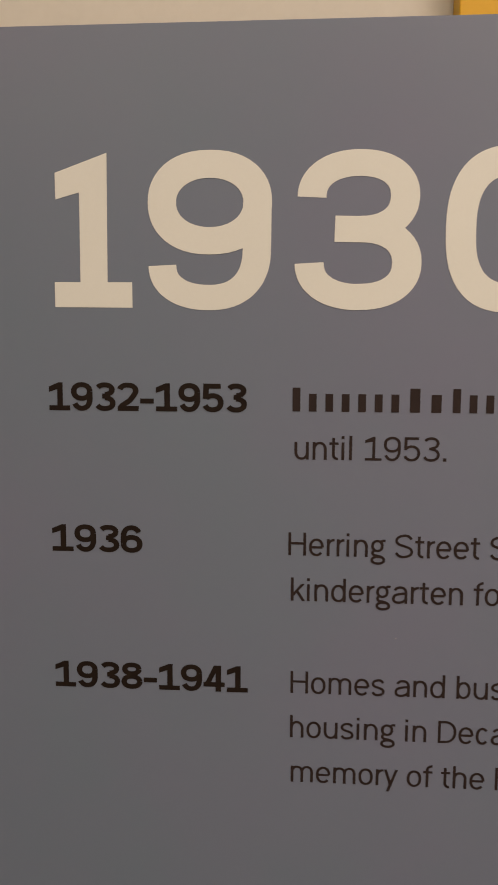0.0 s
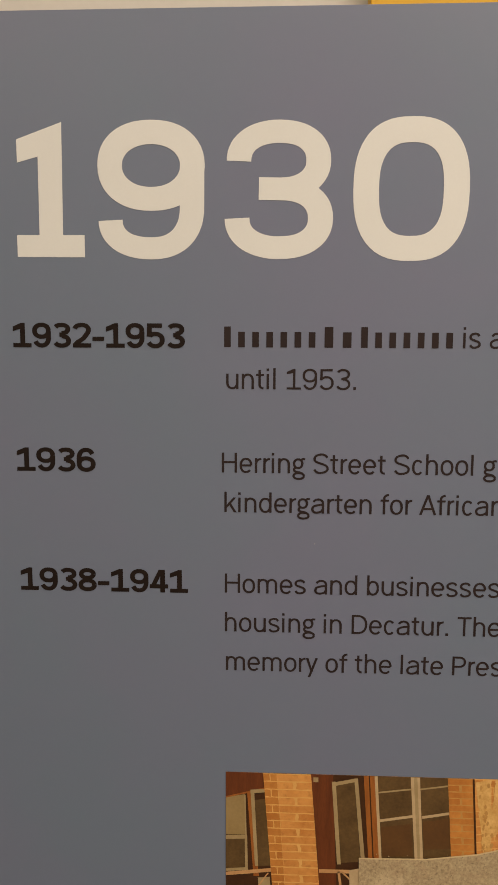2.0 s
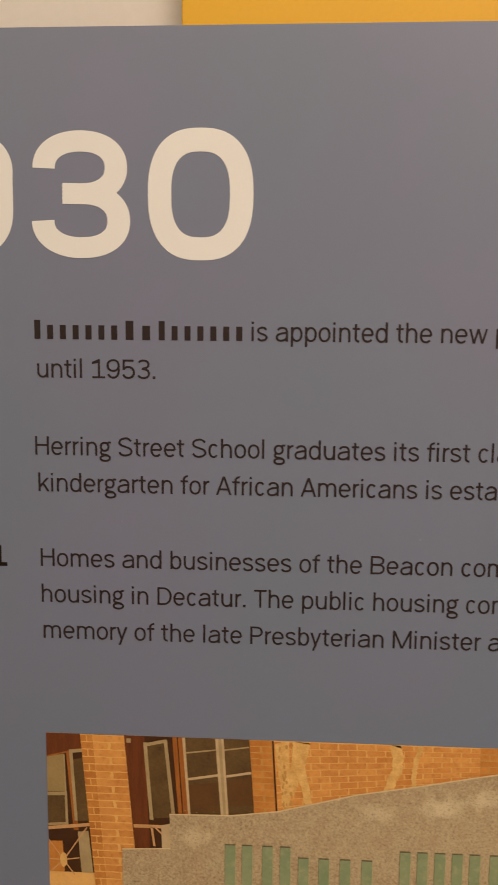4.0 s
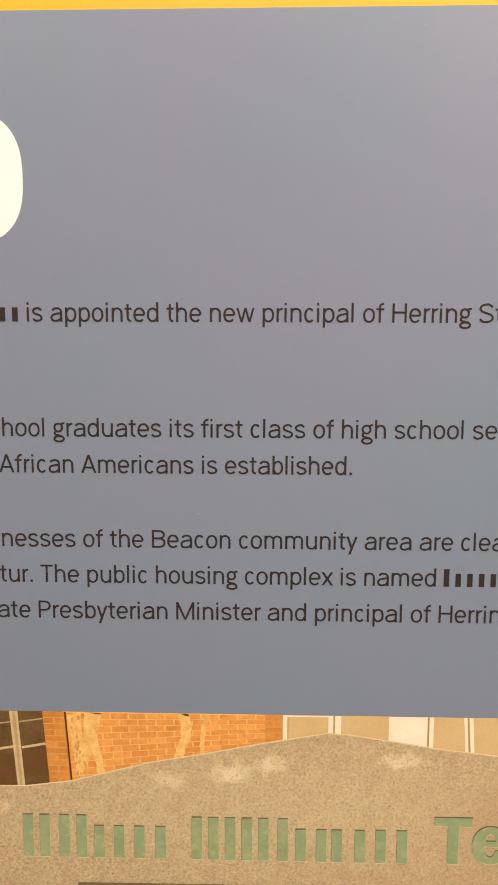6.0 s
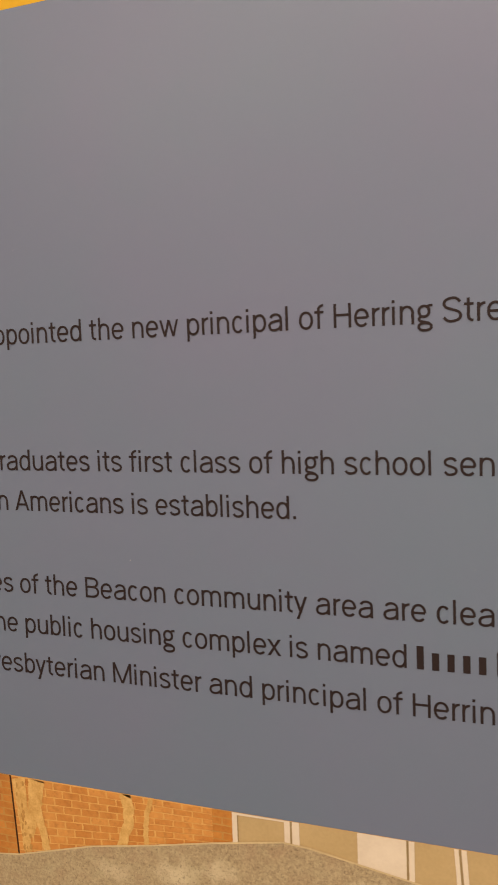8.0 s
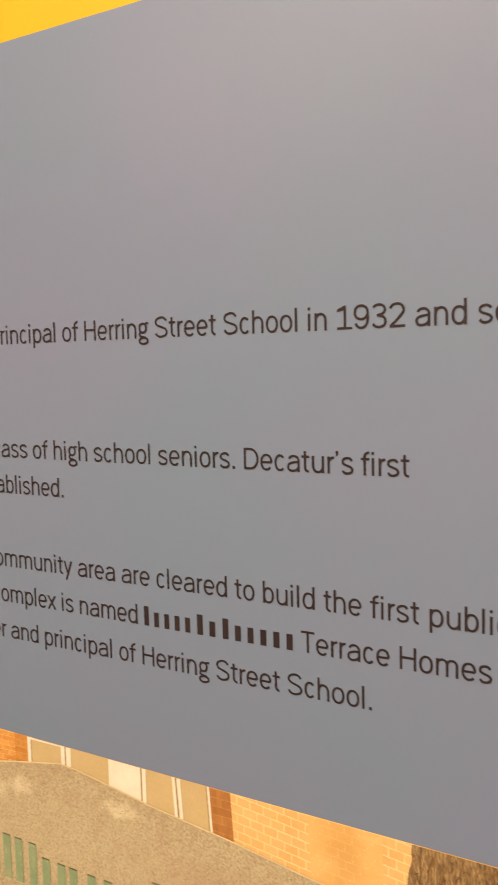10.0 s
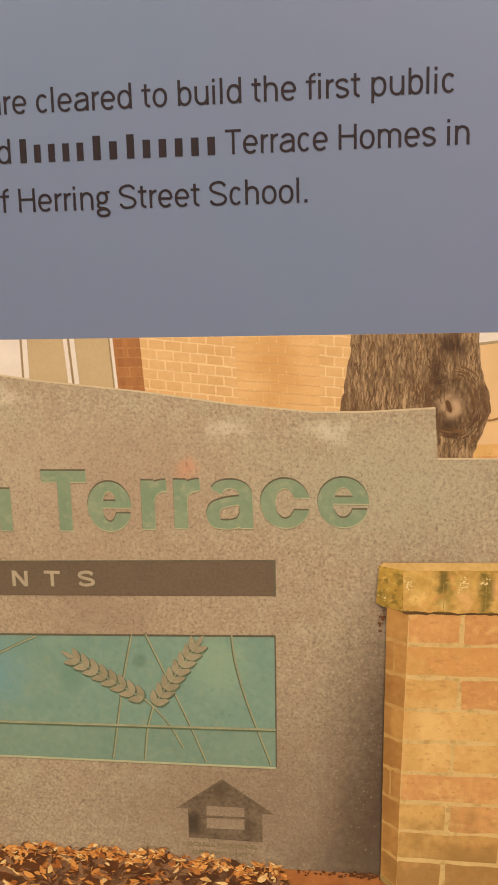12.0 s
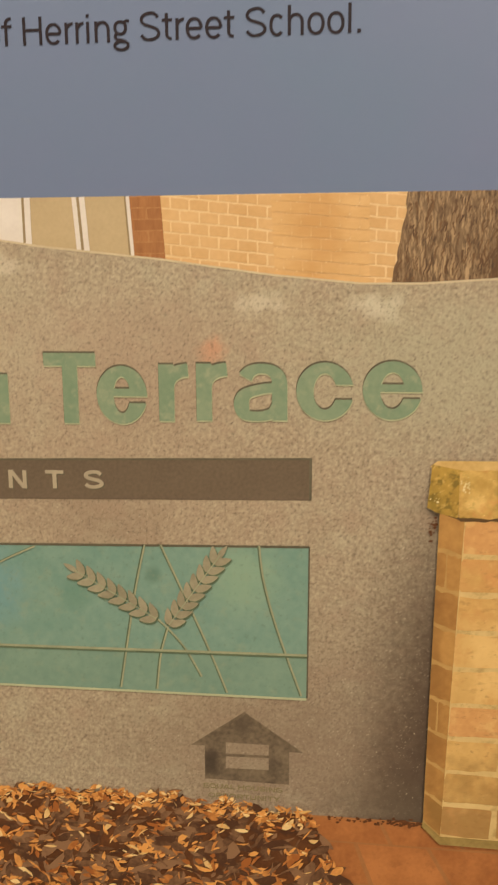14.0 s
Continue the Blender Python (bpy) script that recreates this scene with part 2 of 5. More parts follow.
stain_or_shade(p_stone, 0.670, 1.215, 0.10, 0.055, (0.42, 0.40, 0.30), 0.6, 200.0, 0.8)
stain_or_shade(p_stone, 0.500, 1.225, 0.09, 0.040, (0.44, 0.325, 0.25), 0.35, 200.0, 0.8)
stain_or_shade(p_stone, 0.480, 1.150, 0.20, 0.080, (0.42, 0.305, 0.225), 0.35, 200.0, 0.8)
# slab darkens towards the pillar: the pillar's shade put into the stone's colour
stain_or_shade(p_stone, 0.635, 1.000, 0.100, 0.120, (0.235, 0.175, 0.135), 0.45, 200.0, 0.8)
stain_or_shade(p_stone, 0.692, 1.035, 0.074, 0.155, (0.085, 0.055, 0.038), 0.97, 300.0, 0.35)
blemish(p_stone, 520, 0.51, 0.68, (0.130, 0.100, 0.075), 0.52)
blemish(p_stone, 950, 0.55, 0.70, (0.12, 0.092, 0.068), 0.5)
# deeper pillar shade low on the slab, put into its colour
stain_or_shade(p_stone, 0.664, 0.985, 0.045, 0.060, (0.070, 0.046, 0.032), 0.85, 300.0, 0.35)
stain_or_shade(p_stone, 0.575, 0.990, 0.13, 0.060, (0.24, 0.170, 0.125), 0.45, 200.0, 0.8)
blemish(p_stone, 760, 0.60, 0.74, (0.72, 0.64, 0.52), 0.5, (1.1, 1, 1.1))
# shade along the slab's foot by the pillar, put into its colour
stain_or_shade(p_stone, 0.660, 0.960, 0.070, 0.030, (0.12, 0.09, 0.065), 0.6, 200.0, 0.7)
p_stone_rim = material("print_granite_rim", (0.68, 0.58, 0.43), (0.52, 0.43, 0.31), 60, 500, **PRINT)
p_fleck = material("print_fleck", (0.50, 0.43, 0.34), (0.20, 0.155, 0.115), 300, 900, island=1.4, **PRINT)
p_sage = material("print_sage_green", (0.265, 0.335, 0.24), (0.175, 0.265, 0.185), 50, 380, spread=0.5, **PRINT)
blemish(p_sage, 140, 0.50, 0.70, (0.36, 0.38, 0.27), 0.6)
p_cut_dark = material("print_cut_shadow", (0.095, 0.085, 0.06), (0.16, 0.14, 0.10), 80, 400, **PRINT)
p_cut_light = material("print_cut_light", (0.50, 0.52, 0.37), (0.40, 0.42, 0.29), 80, 400, **PRINT)
p_bar = material("print_dark_band", (0.175, 0.13, 0.095), (0.125, 0.092, 0.066), 40, 520, mix=0.6, **PRINT)
p_bar_letter = material("print_grey_letter", (0.47, 0.40, 0.31), (0.38, 0.32, 0.25), 80, 500, **PRINT)
p_teal = material("print_teal", (0.235, 0.355, 0.315), (0.16, 0.29, 0.265), 34, 260, mix=0.45, spread=0.5, **PRINT)
for x, z, r, colour, k in ((0.412, 1.088, 0.036, (0.165, 0.335, 0.40), 0.75), (0.470, 1.085, 0.014, (0.12, 0.25, 0.20), 0.5), (0.515, 1.098, 0.007, (0.10, 0.19, 0.15), 0.6), (0.565, 1.10, 0.03, (0.30, 0.43, 0.31), 0.5)):
    stain_or_shade(p_teal, x, z, r, r, colour, k, 90.0, 0.7)
p_teal_low = material("print_teal_low", (0.225, 0.335, 0.285), (0.16, 0.27, 0.235), 34, 260, mix=0.45, spread=0.5, **PRINT)
for m in (p_teal, p_teal_low):
    blemish(m, 120, 0.52, 0.72, (0.29, 0.34, 0.25), 0.4)
    blemish(m, 420, 0.56, 0.70, (0.13, 0.20, 0.15), 0.4)
p_wheat = material("print_wheat", (0.37, 0.335, 0.25), (0.26, 0.235, 0.17), 120, 500, single=0.5, **PRINT)
p_line = material("print_green_line", (0.39, 0.395, 0.28), (0.26, 0.285, 0.20), 80, 500, **PRINT)
p_line_dark = material("print_line_shadow", (0.14, 0.185, 0.12), (0.10, 0.14, 0.09), 80, 500, **PRINT)
p_house = material("print_dark_house", (0.235, 0.18, 0.13), (0.10, 0.074, 0.053), 90, 420, spread=0.5, mix=0.55, **PRINT)
for x, z, r, k in ((0.547, 0.985, 0.008, 0.8), (0.566, 1.007, 0.008, 0.6), (0.583, 0.985, 0.006, 0.5)):
    stain_or_shade(p_house, x, z, r, r * 1.3, (0.055, 0.04, 0.03), k)
p_tiny = material("print_olive", (0.26, 0.22, 0.12), None, 80, 500, **PRINT)
p_mulch = material("print_mulch_ground", (0.17, 0.065, 0.022), (0.07, 0.026, 0.01), 60, 500, **PRINT)
p_chip_a = material("print_orange_chip", (0.76, 0.36, 0.105), (0.36, 0.12, 0.03), 120, 500, island=1.3, **PRINT)
p_chip_b = material("print_brown_chip", (0.27, 0.148, 0.082), (0.085, 0.037, 0.018), 120, 500, island=1.3, **PRINT)
p_chip_c = material("print_pale_chip", (0.88, 0.64, 0.33), (0.68, 0.42, 0.16), 120, 500, island=1.0, **PRINT)
p_tile = material("print_terracotta", (0.50, 0.20, 0.068), (0.33, 0.12, 0.038), 60, 400, single=0.4, **PRINT)
blemish(p_tile, 130, 0.50, 0.68, (0.30, 0.11, 0.035), 0.6)
p_tile_joint = material("print_tile_joint", (0.42, 0.185, 0.07), (0.30, 0.13, 0.05), 60, 500, **PRINT)
p_cap = material("print_cap_brick", (0.78, 0.53, 0.185), (0.46, 0.27, 0.07), 60, 260, single=0.4, spread=0.5, mix=0.5, **PRINT)
for x, z, rx, rz, colour, k in ((0.7060, 1.153, 0.0078, 0.022, (0.27, 0.20, 0.045), 0.85), (0.7050, 1.157, 0.0040, 0.012, (0.15, 0.11, 0.026), 0.85), (0.7054, 1.141, 0.0030, 0.006, (0.66, 0.50, 0.20), 0.8), (0.7300, 1.152, 0.0066, 0.026, (0.16, 0.125, 0.026), 0.9), (0.7560, 1.152, 0.0058, 0.024, (0.21, 0.16, 0.03), 0.8), (0.7160, 1.156, 0.006, 0.007, (0.50, 0.36, 0.09), 0.7), (0.6930, 1.155, 0.008, 0.004, (0.48, 0.30, 0.075), 0.7), (0.688, 1.158, 0.008, 0.005, (0.46, 0.29, 0.07), 0.6), (0.690, 1.145, 0.008, 0.006, (0.90, 0.64, 0.25), 0.6), (0.718, 1.146, 0.007, 0.008, (0.74, 0.44, 0.20), 0.7), (0.742, 1.152, 0.009, 0.012, (0.72, 0.41, 0.20), 0.75)):
    stain_or_shade(p_cap, x, z, rx, rz, colour, k, 220.0)
blemish(p_cap, 150, 0.55, 0.70, (0.36, 0.25, 0.05), 0.6)
blemish(p_cap, 420, 0.60, 0.70, (0.88, 0.68, 0.32), 0.6)
blemish(p_cap, 90, 0.54, 0.68, (0.62, 0.31, 0.10), 0.6)
p_cap_side = material("print_cap_side", (0.52, 0.34, 0.075), (0.33, 0.195, 0.035), 60, 260, spread=0.6, mix=0.5, **PRINT)
stain_or_shade(p_cap_side, 0.669, 1.145, 0.007, 0.014, (0.24, 0.17, 0.03), 0.7, 150.0)
blemish(p_cap_side, 170, 0.48, 0.62, (0.17, 0.12, 0.02), 0.8)
blemish(p_cap_side, 240, 0.54, 0.66, (0.66, 0.44, 0.13), 0.7)
p_lichen = material("print_lichen", (0.86, 0.74, 0.46), (0.66, 0.54, 0.26), 200, 600, island=0.8, **PRINT)
p_cap_top = material("print_cap_top", (0.74, 0.52, 0.23), (0.52, 0.33, 0.11), 90, 380, **PRINT)
p_bark = material("print_bark", (0.53, 0.37, 0.225), (0.13, 0.072, 0.035), 80, 420, stretch=(2.2, 1, 0.4), spread=0.6, mix=0.6, **PRINT)


def furrow(m, wide, tall, colour, depth):
    """Dark cracks between upright plates of bark."""
    nt = m.node_tree
    N, L = nt.nodes, nt.links
    base = N["Principled BSDF"].inputs["Base Color"]
    before = base.links[0].from_socket
    co = N.new("ShaderNodeTexCoord")
    nz = N.new("ShaderNodeTexNoise")
    nz.inputs["Scale"].default_value, nz.inputs["Detail"].default_value = 260.0, 5
    L.new(co.outputs["Object"], nz.inputs["Vector"])
    bend = N.new("ShaderNodeVectorMath")
    bend.operation = "MULTIPLY_ADD"
    bend.inputs[1].default_value = (0.0042, 0, 0.005)
    L.new(nz.outputs["Color"], bend.inputs[0])
    L.new(co.outputs["Object"], bend.inputs[2])
    size = N.new("ShaderNodeVectorMath")
    size.operation = "MULTIPLY"
    size.inputs[1].default_value = (wide, 0, tall)
    L.new(bend.outputs[0], size.inputs[0])
    cell = N.new("ShaderNodeTexVoronoi")
    cell.feature = "DISTANCE_TO_EDGE"
    cell.inputs["Scale"].default_value = 1.0
    L.new(size.outputs[0], cell.inputs["Vector"])
    ramp = N.new("ShaderNodeMapRange")
    ramp.interpolation_type = "SMOOTHSTEP"
    ramp.inputs[1].default_value, ramp.inputs[2].default_value = 0.0, 0.22
    ramp.inputs[3].default_value, ramp.inputs[4].default_value = depth, 0.0
    L.new(cell.outputs["Distance"], ramp.inputs[0])
    mix = N.new("ShaderNodeMix")
    mix.data_type = "RGBA"
    mix.inputs[7].default_value = (colour[0], colour[1] * 0.98, colour[2] * 0.74, 1)
    L.new(ramp.outputs[0], mix.inputs[0])
    L.new(before, mix.inputs[6])
    L.new(mix.outputs[2], base)


furrow(p_bark, 520, 75, (0.075, 0.04, 0.019), 0.6)
blemish(p_bark, 260, 0.50, 0.66, (0.06, 0.032, 0.015), 0.75, (2.0, 1, 0.45))
blemish(p_bark, 300, 0.56, 0.72, (0.56, 0.37, 0.21), 0.5, (2.0, 1, 0.5))
# last two patches: shading of the trunk's edges put into the bark's colour
for x, z, rx, rz, colour, k in ((0.7080, 1.2975, 0.011, 0.011, (0.05, 0.025, 0.011), 0.9), (0.7085, 1.2625, 0.0190, 0.0200, (0.07, 0.037, 0.017), 0.75), (0.7000, 1.280, 0.006, 0.020, (0.06, 0.03, 0.013), 0.9), (0.7085, 1.2625, 0.0106, 0.0100, (0.48, 0.33, 0.21), 0.95), (0.7070, 1.2625, 0.0030, 0.0052, (0.16, 0.09, 0.05), 0.8), (0.7075, 1.2485, 0.012, 0.0075, (0.06, 0.03, 0.013), 0.8), (0.730, 1.27, 0.008, 0.05, (0.12, 0.062, 0.028), 0.6), (0.645, 1.27, 0.008, 0.06, (0.14, 0.075, 0.034), 0.6)):
    stain_or_shade(p_bark, x, z, rx, rz, colour, k, 160.0)
p_bark_dark = material("print_bark_furrow", (0.19, 0.105, 0.048), (0.10, 0.052, 0.024), 70, 400, island=0.8, **PRINT)
p_twig = material("print_twig", (0.34, 0.20, 0.09), (0.22, 0.12, 0.05), 150, 500, **PRINT)
p_leaf_dark = material("print_leaf_shade", (0.075, 0.08, 0.02), (0.035, 0.04, 0.01), 150, 500, **PRINT)
p_leaf = material("print_leaf", (0.42, 0.38, 0.095), (0.15, 0.155, 0.03), 150, 500, island=1.2, **PRINT)


# ---- small builders ----
def mesh_of(bm, name, mat):
    me = bpy.data.meshes.new(name)
    bm.to_mesh(me)
    bm.free()
    me.materials.append(mat)
    return me


def part(name, bm, mat, parent, label=""):
    ob = new(name, mesh_of(bm, name, mat))
    ob.parent = parent
    ob.matrix_parent_inverse = parent.matrix_world.inverted()
    return tagged(ob, label)


def anchor(name, x, y, z):
    ob = new(name)
    ob.location = (x, y, z)
    ob.empty_display_size = 0.05
    ob.matrix_world = Matrix.Translation((x, y, z))
    return ob


def box(bm, x0, x1, y0, y1, z0, z1, bevel=0.0):
    r = bmesh.ops.create_cube(bm, size=1.0, matrix=Matrix.LocRotScale(((x0 + x1) / 2, (y0 + y1) / 2, (z0 + z1) / 2), None, (x1 - x0, y1 - y0, z1 - z0)))
    if bevel:
        edges = {e for v in r["verts"] for e in v.link_edges}
        bmesh.ops.bevel(bm, geom=list(edges), offset=bevel, segments=2, profile=0.5, affect="EDGES")


def shape(bm, pts, y):
    """A flat outline in the plane y, turned to face the reader."""
    area = sum(a[0] * b[1] - b[0] * a[1] for a, b in zip(pts, pts[1:] + pts[:1]))
    if area < 0:
        pts = pts[::-1]
    bm.faces.new([bm.verts.new((x, y, z)) for x, z in pts])


def curve(pts, n=8, closed=False):
    """Smooth points through the given ones."""
    out, k = [], len(pts)
    for i in range(k if closed else k - 1):
        g = lambda j: Vector(pts[j % k] if closed else pts[max(0, min(k - 1, j))])
        a, b, c, d = g(i - 1), g(i), g(i + 1), g(i + 2)
        for s in range(n):
            t = s / n
            p = 0.5 * (2 * b + (c - a) * t + (2 * a - 5 * b + 4 * c - d) * t * t + (3 * b - a - 3 * c + d) * t ** 3)
            out.append((p.x, p.y))
    if not closed:
        out.append(tuple(pts[-1]))
    return out


def stroke(bm, pts, y, wide, tall=None, taper=None, ends=(None, None)):
    """A band along the points, of one width where it runs upright and another where it runs level."""
    tall = tall or wide
    rows = []
    for i, p in enumerate(pts):
        a, b = Vector(pts[max(0, i - 1)]), Vector(pts[min(len(pts) - 1, i + 1)])
        d = (b - a).normalized()
        for e, k in ((ends[0], i), (ends[1], len(pts) - 1 - i)):
            if e and k < 6:
                d = d.lerp(Vector(e), 1 - k / 6).normalized()
        n = Vector((-d.y, d.x))
        h = 0.5 * math.hypot(n.x * wide, n.y * tall)
        if taper:
            f = i / (len(pts) - 1)
            h *= taper[0] * (1 - f) + taper[1] * f
        rows.append((bm.verts.new((p[0] + n.x * h, y, p[1] + n.y * h)), bm.verts.new((p[0] - n.x * h, y, p[1] - n.y * h))))
    for (a, b), (c, d) in zip(rows, rows[1:]):
        bm.faces.new((a, b, d, c))
    return rows


def lerp(a, b, t):
    return (a[0] + (b[0] - a[0]) * t, a[1] + (b[1] - a[1]) * t)


def inside(quad, u, v):
    """The point at u across and v up a four-cornered field: lower left, lower right, upper right, upper left."""
    return lerp(lerp(quad[0], quad[1], u), lerp(quad[3], quad[2], u), v)


def bricks(quad, rows, across, gap, rng, start=0, joints=None):
    """Bonded courses of bricks over a field, each brick a little off true."""
    made = []
    for r in range(rows):
        if joints:
            cuts = joints[(r + start) % len(joints)]
        else:
            cuts = sorted({min(1.0, max(0.0, (c + 0.5 * ((r + start) % 2)) / across)) for c in range(-1, across + 2)})
        for a, b in zip(cuts, cuts[1:]):
            side = gap * 0.28 / across
            u0, u1 = a + (side if a > 0 else 0), b - (side if b < 1 else 0)
            if u1 - u0 < 0.08 / across:
                continue
            v0, v1 = (r + gap * 0.5) / rows, (r + 1 - gap * 0.5) / rows
            j = lambda: rng.uniform(-1, 1) * 0.035 / rows
            k = lambda: rng.uniform(-1, 1) * 0.02 / across
            n = 5
            ring = [(u0 + (u1 - u0) * (i + 0.06) / (n - 0.88), v0 + j()) for i in range(n)] + [(u1 + k(), v0 + (v1 - v0) * f) for f in (0.1, 0.5, 0.9)]
            ring += [(u1 - (u1 - u0) * (i + 0.06) / (n - 0.88), v1 + j()) for i in range(n)] + [(u0 + k(), v1 - (v1 - v0) * f) for f in (0.1, 0.5, 0.9)]
            made.append([inside(quad, min(1, max(0, x)), min(1, max(0, z))) for x, z in ring])
    return made


ADVANCE = dict(a=0.76, b=0.72, c=0.65, d=0.75, e=0.73, f=0.45, g=0.69, h=0.75, i=0.32, k=0.69, l=0.32, m=1.14, n=0.75, o=0.72, p=0.74, r=0.42, s=0.66, t=0.45, u=0.76, v=0.67, w=1.00, x=0.66, y=0.63, A=0.87, B=0.88, C=0.93, D=0.91, H=0.92, M=1.17, P=0.81, S=0.87, T=0.75, W=1.22, E=0.78, I=0.34, L=0.68, N=0.92, O=0.98, Q=0.98, R=0.85, U=0.90, Y=0.84, G=0.96)
ADVANCE.update({".": 0.31, "\u2019": 0.28, "-": 0.52, " ": 0.34}, **{d: 0.80 for d in "123456789"})
BEARING = {c: (0.08, 0.08) for c in "nhmuilHMNIU"}
BEARING.update({c: (0.08, 0.045) for c in "bpDBPR"}, d=(0.045, 0.08), a=(0.045, 0.07), g=(0.04, 0.02), r=(0.08, 0.0), t=(0.02, 0.03), f=(0.02, 0.0), k=(0.08, 0.02), E=(0.08, 0.05), L=(0.08, 0.03), T=(0.03, 0.03))
BEARING.update({c: (0.045, 0.045) for c in "oecOCGQ"}, s=(0.04, 0.04), S=(0.04, 0.04), **{c: (0.015, 0.015) for c in "vwxyAWY"})
BEARING.update({"1": (0.06, 0.03), ".": (0.09, 0.09), "\u2019": (0.06, 0.06), "-": (0.05, 0.05), " ": (0.0, 0.0)}, **{d: (0.05, 0.05) for d in "2345689"})


def bow(cx, cz, rx, rz, a0, a1, n=16, e=0.92):
    """A part of a slightly squared oval, between two angles."""
    p = lambda v: math.copysign(abs(v) ** e, v)
    return [(cx + rx * p(math.cos(a)), cz + rz * p(math.sin(a))) for a in (math.radians(a0 + (a1 - a0) * i / n) for i in range(n + 1))]


def slant(x0, z0, x1, z1, t):
    """A sloping bar, cut level at both ends."""
    k = t / 2 * math.hypot(x1 - x0, z1 - z0) / abs(z1 - z0)
    return [(x0 - k, z0), (x0 + k, z0), (x1 + k, z1), (x1 - k, z1)]


def numeral_one(w, t):
    """A one with a flag and a foot, as in the panel's face."""
    m, h, f = 0.54 * w, t / 2, 0.84 * t
    return [(0.03 * w, 0), (w, 0), (w, f), (m + h, f), (m + h, 1), (m - h * 0.5, 1), (0.03 * w, 0.85), (0.03 * w, 0.85 - t * 0.95), (m - h, 0.85 - t * 0.45), (m - h, f), (0.03 * w, f)]


def glyph(c, w, t, X, h):
    """A grotesque letter w wide for capitals one high: lines to be given the stem's width t (level parts h), and solid pieces."""
    l, r, m, R = t / 2, w - t / 2, w / 2, (w - t) / 2
    tall, drop = 1.03, -0.27
    top, bot = X - h / 2 + 0.012, h / 2 - 0.012
    mz, rz, ry = (top + bot) / 2, (top - bot) / 2, min(0.31, (w - t) * 0.6)
    cap = 1 - h / 2
    stem = lambda x, z0, z1: [(x, z0), (x, z1)]
    level_bar = lambda x0, x1, z: [(x0, z), (x1, z)]
    o = bow(m, mz, R, rz, 0, 360, 32)
    S, Q = [], []
    if c in "nh":
        S = [stem(l, 0, X if c == "n" else tall), bow(m, top - ry, R, ry, 180, 0) + [(r, 0)]]
    elif c == "m":
        q = (r - l) / 4
        S = [stem(l, 0, X)] + [bow(l + q * k, top - 0.24, q, 0.24, 180, 0) + [(l + q * (k + 1), 0)] for k in (1, 3)]
    elif c == "u":
        S = [[(l, X)] + bow(m, bot + ry, R, ry, 180, 360), stem(r, 0, X)]
    elif c == "r":
        S = [stem(l, 0, X), bow(w, top - 0.26, w - l, 0.26, 180, 92, 10)]
    elif c == "i":
        S = [stem(l, 0, X), stem(l, 1.01 - t * 1.05, 1.01)]
    elif c in "lI":
        S = [stem(l, 0, tall if c == "l" else 1)]
    elif c == "o":
        S = [o]
    elif c == "c":
        S = [bow(m + 0.01, mz, R, rz, 42, 318, 26)]
    elif c == "e":
        S = [bow(m, mz, R, rz, 0, 318, 30), level_bar(l, r, mz)]
    elif c == "a":
        k = R * 0.92
        S = [bow(r - k, top - 0.22, k, 0.22, 158, 0) + [(r, 0)], curve([(r, X * 0.59), (m + 0.03, X * 0.565), (l + 0.07, X * 0.47), (l, X * 0.29), (l + 0.06, X * 0.105), (m - 0.03, bot), (r - 0.10, X * 0.13), (r, X * 0.29)], 5)]
    elif c in "sS":
        H = X if c == "s" else 1
        z0, z1 = bot, H - h / 2 + 0.012
        S = [curve([(l + (r - l) * u, z0 + (z1 - z0) * v) for u, v in ((0.96, 0.83), (0.76, 0.97), (0.48, 1), (0.14, 0.92), (0.02, 0.755), (0.15, 0.60), (0.5, 0.505), (0.86, 0.40), (0.99, 0.235), (0.86, 0.075), (0.5, 0), (0.2, 0.035), (0, 0.18))], 4)]
    elif c == "t":
        x = 0.44 * w
        S = [[(x, X + 0.19)] + bow(w, bot + 0.17, w - x, 0.17, 180, 262, 10), level_bar(0, w * 0.97, X - h / 2)]
    elif c == "f":
        x = 0.42 * w
        S = [bow(w, tall - h / 2 - 0.18, w - x, 0.18, 95, 180, 10) + [(x, 0)], level_bar(0, w * 0.95, X - h / 2)]
    elif c in "dbp":
        S = [o, stem(r if c == "d" else l, drop if c == "p" else 0, X if c == "p" else tall)]
    elif c == "g":
        k = 0.42 * w - t / 2
        S = [bow(0.45 * w, top - 0.215, k, 0.215, 0, 360, 28), curve([(0.66 * w, top - 0.06), (0.80 * w, top + 0.015), (w, top + 0.01)], 4), curve([(0.25 * w, top - 0.40), (0.13 * w, X * 0.27), (0.22 * w, X * 0.13), (0.55 * w, X * 0.075), (0.80 * w, 0.0)], 5), bow(m, -0.125, R, 0.145, 0, 360, 28)]
    elif c == "k":
        S, Q = [stem(l, 0, tall)], [slant(l, 0.22, r - 0.02, X, t * 0.95), slant(r + 0.01, 0, 0.42 * w, 0.46, t)]
    elif c in "vy":
        Q = [slant(m, 0, l, X, t), slant(m, 0, r, X, t) if c == "v" else slant(0.27 * w, drop, r, X, t)]
    elif c in "wW":
        H = X if c == "w" else 1
        Q = [slant(l + (r - l) * u, z0, l + (r - l) * v, H - z0, t * 0.92) for u, z0, v in ((0.25, 0, 0), (0.25, 0, 0.5), (0.75, 0, 0.5), (0.75, 0, 1))]
    elif c == "x":
        Q = [slant(l, 0, r, X, t), slant(r, 0, l, X, t)]
    elif c == "A":
        S, Q = [level_bar(0.22 * w, 0.78 * w, 0.30)], [slant(l, 0, m, 1, t), slant(r, 0, m, 1, t)]
    elif c in "BPR":
        a = 0.53 if c == "B" else 0.46
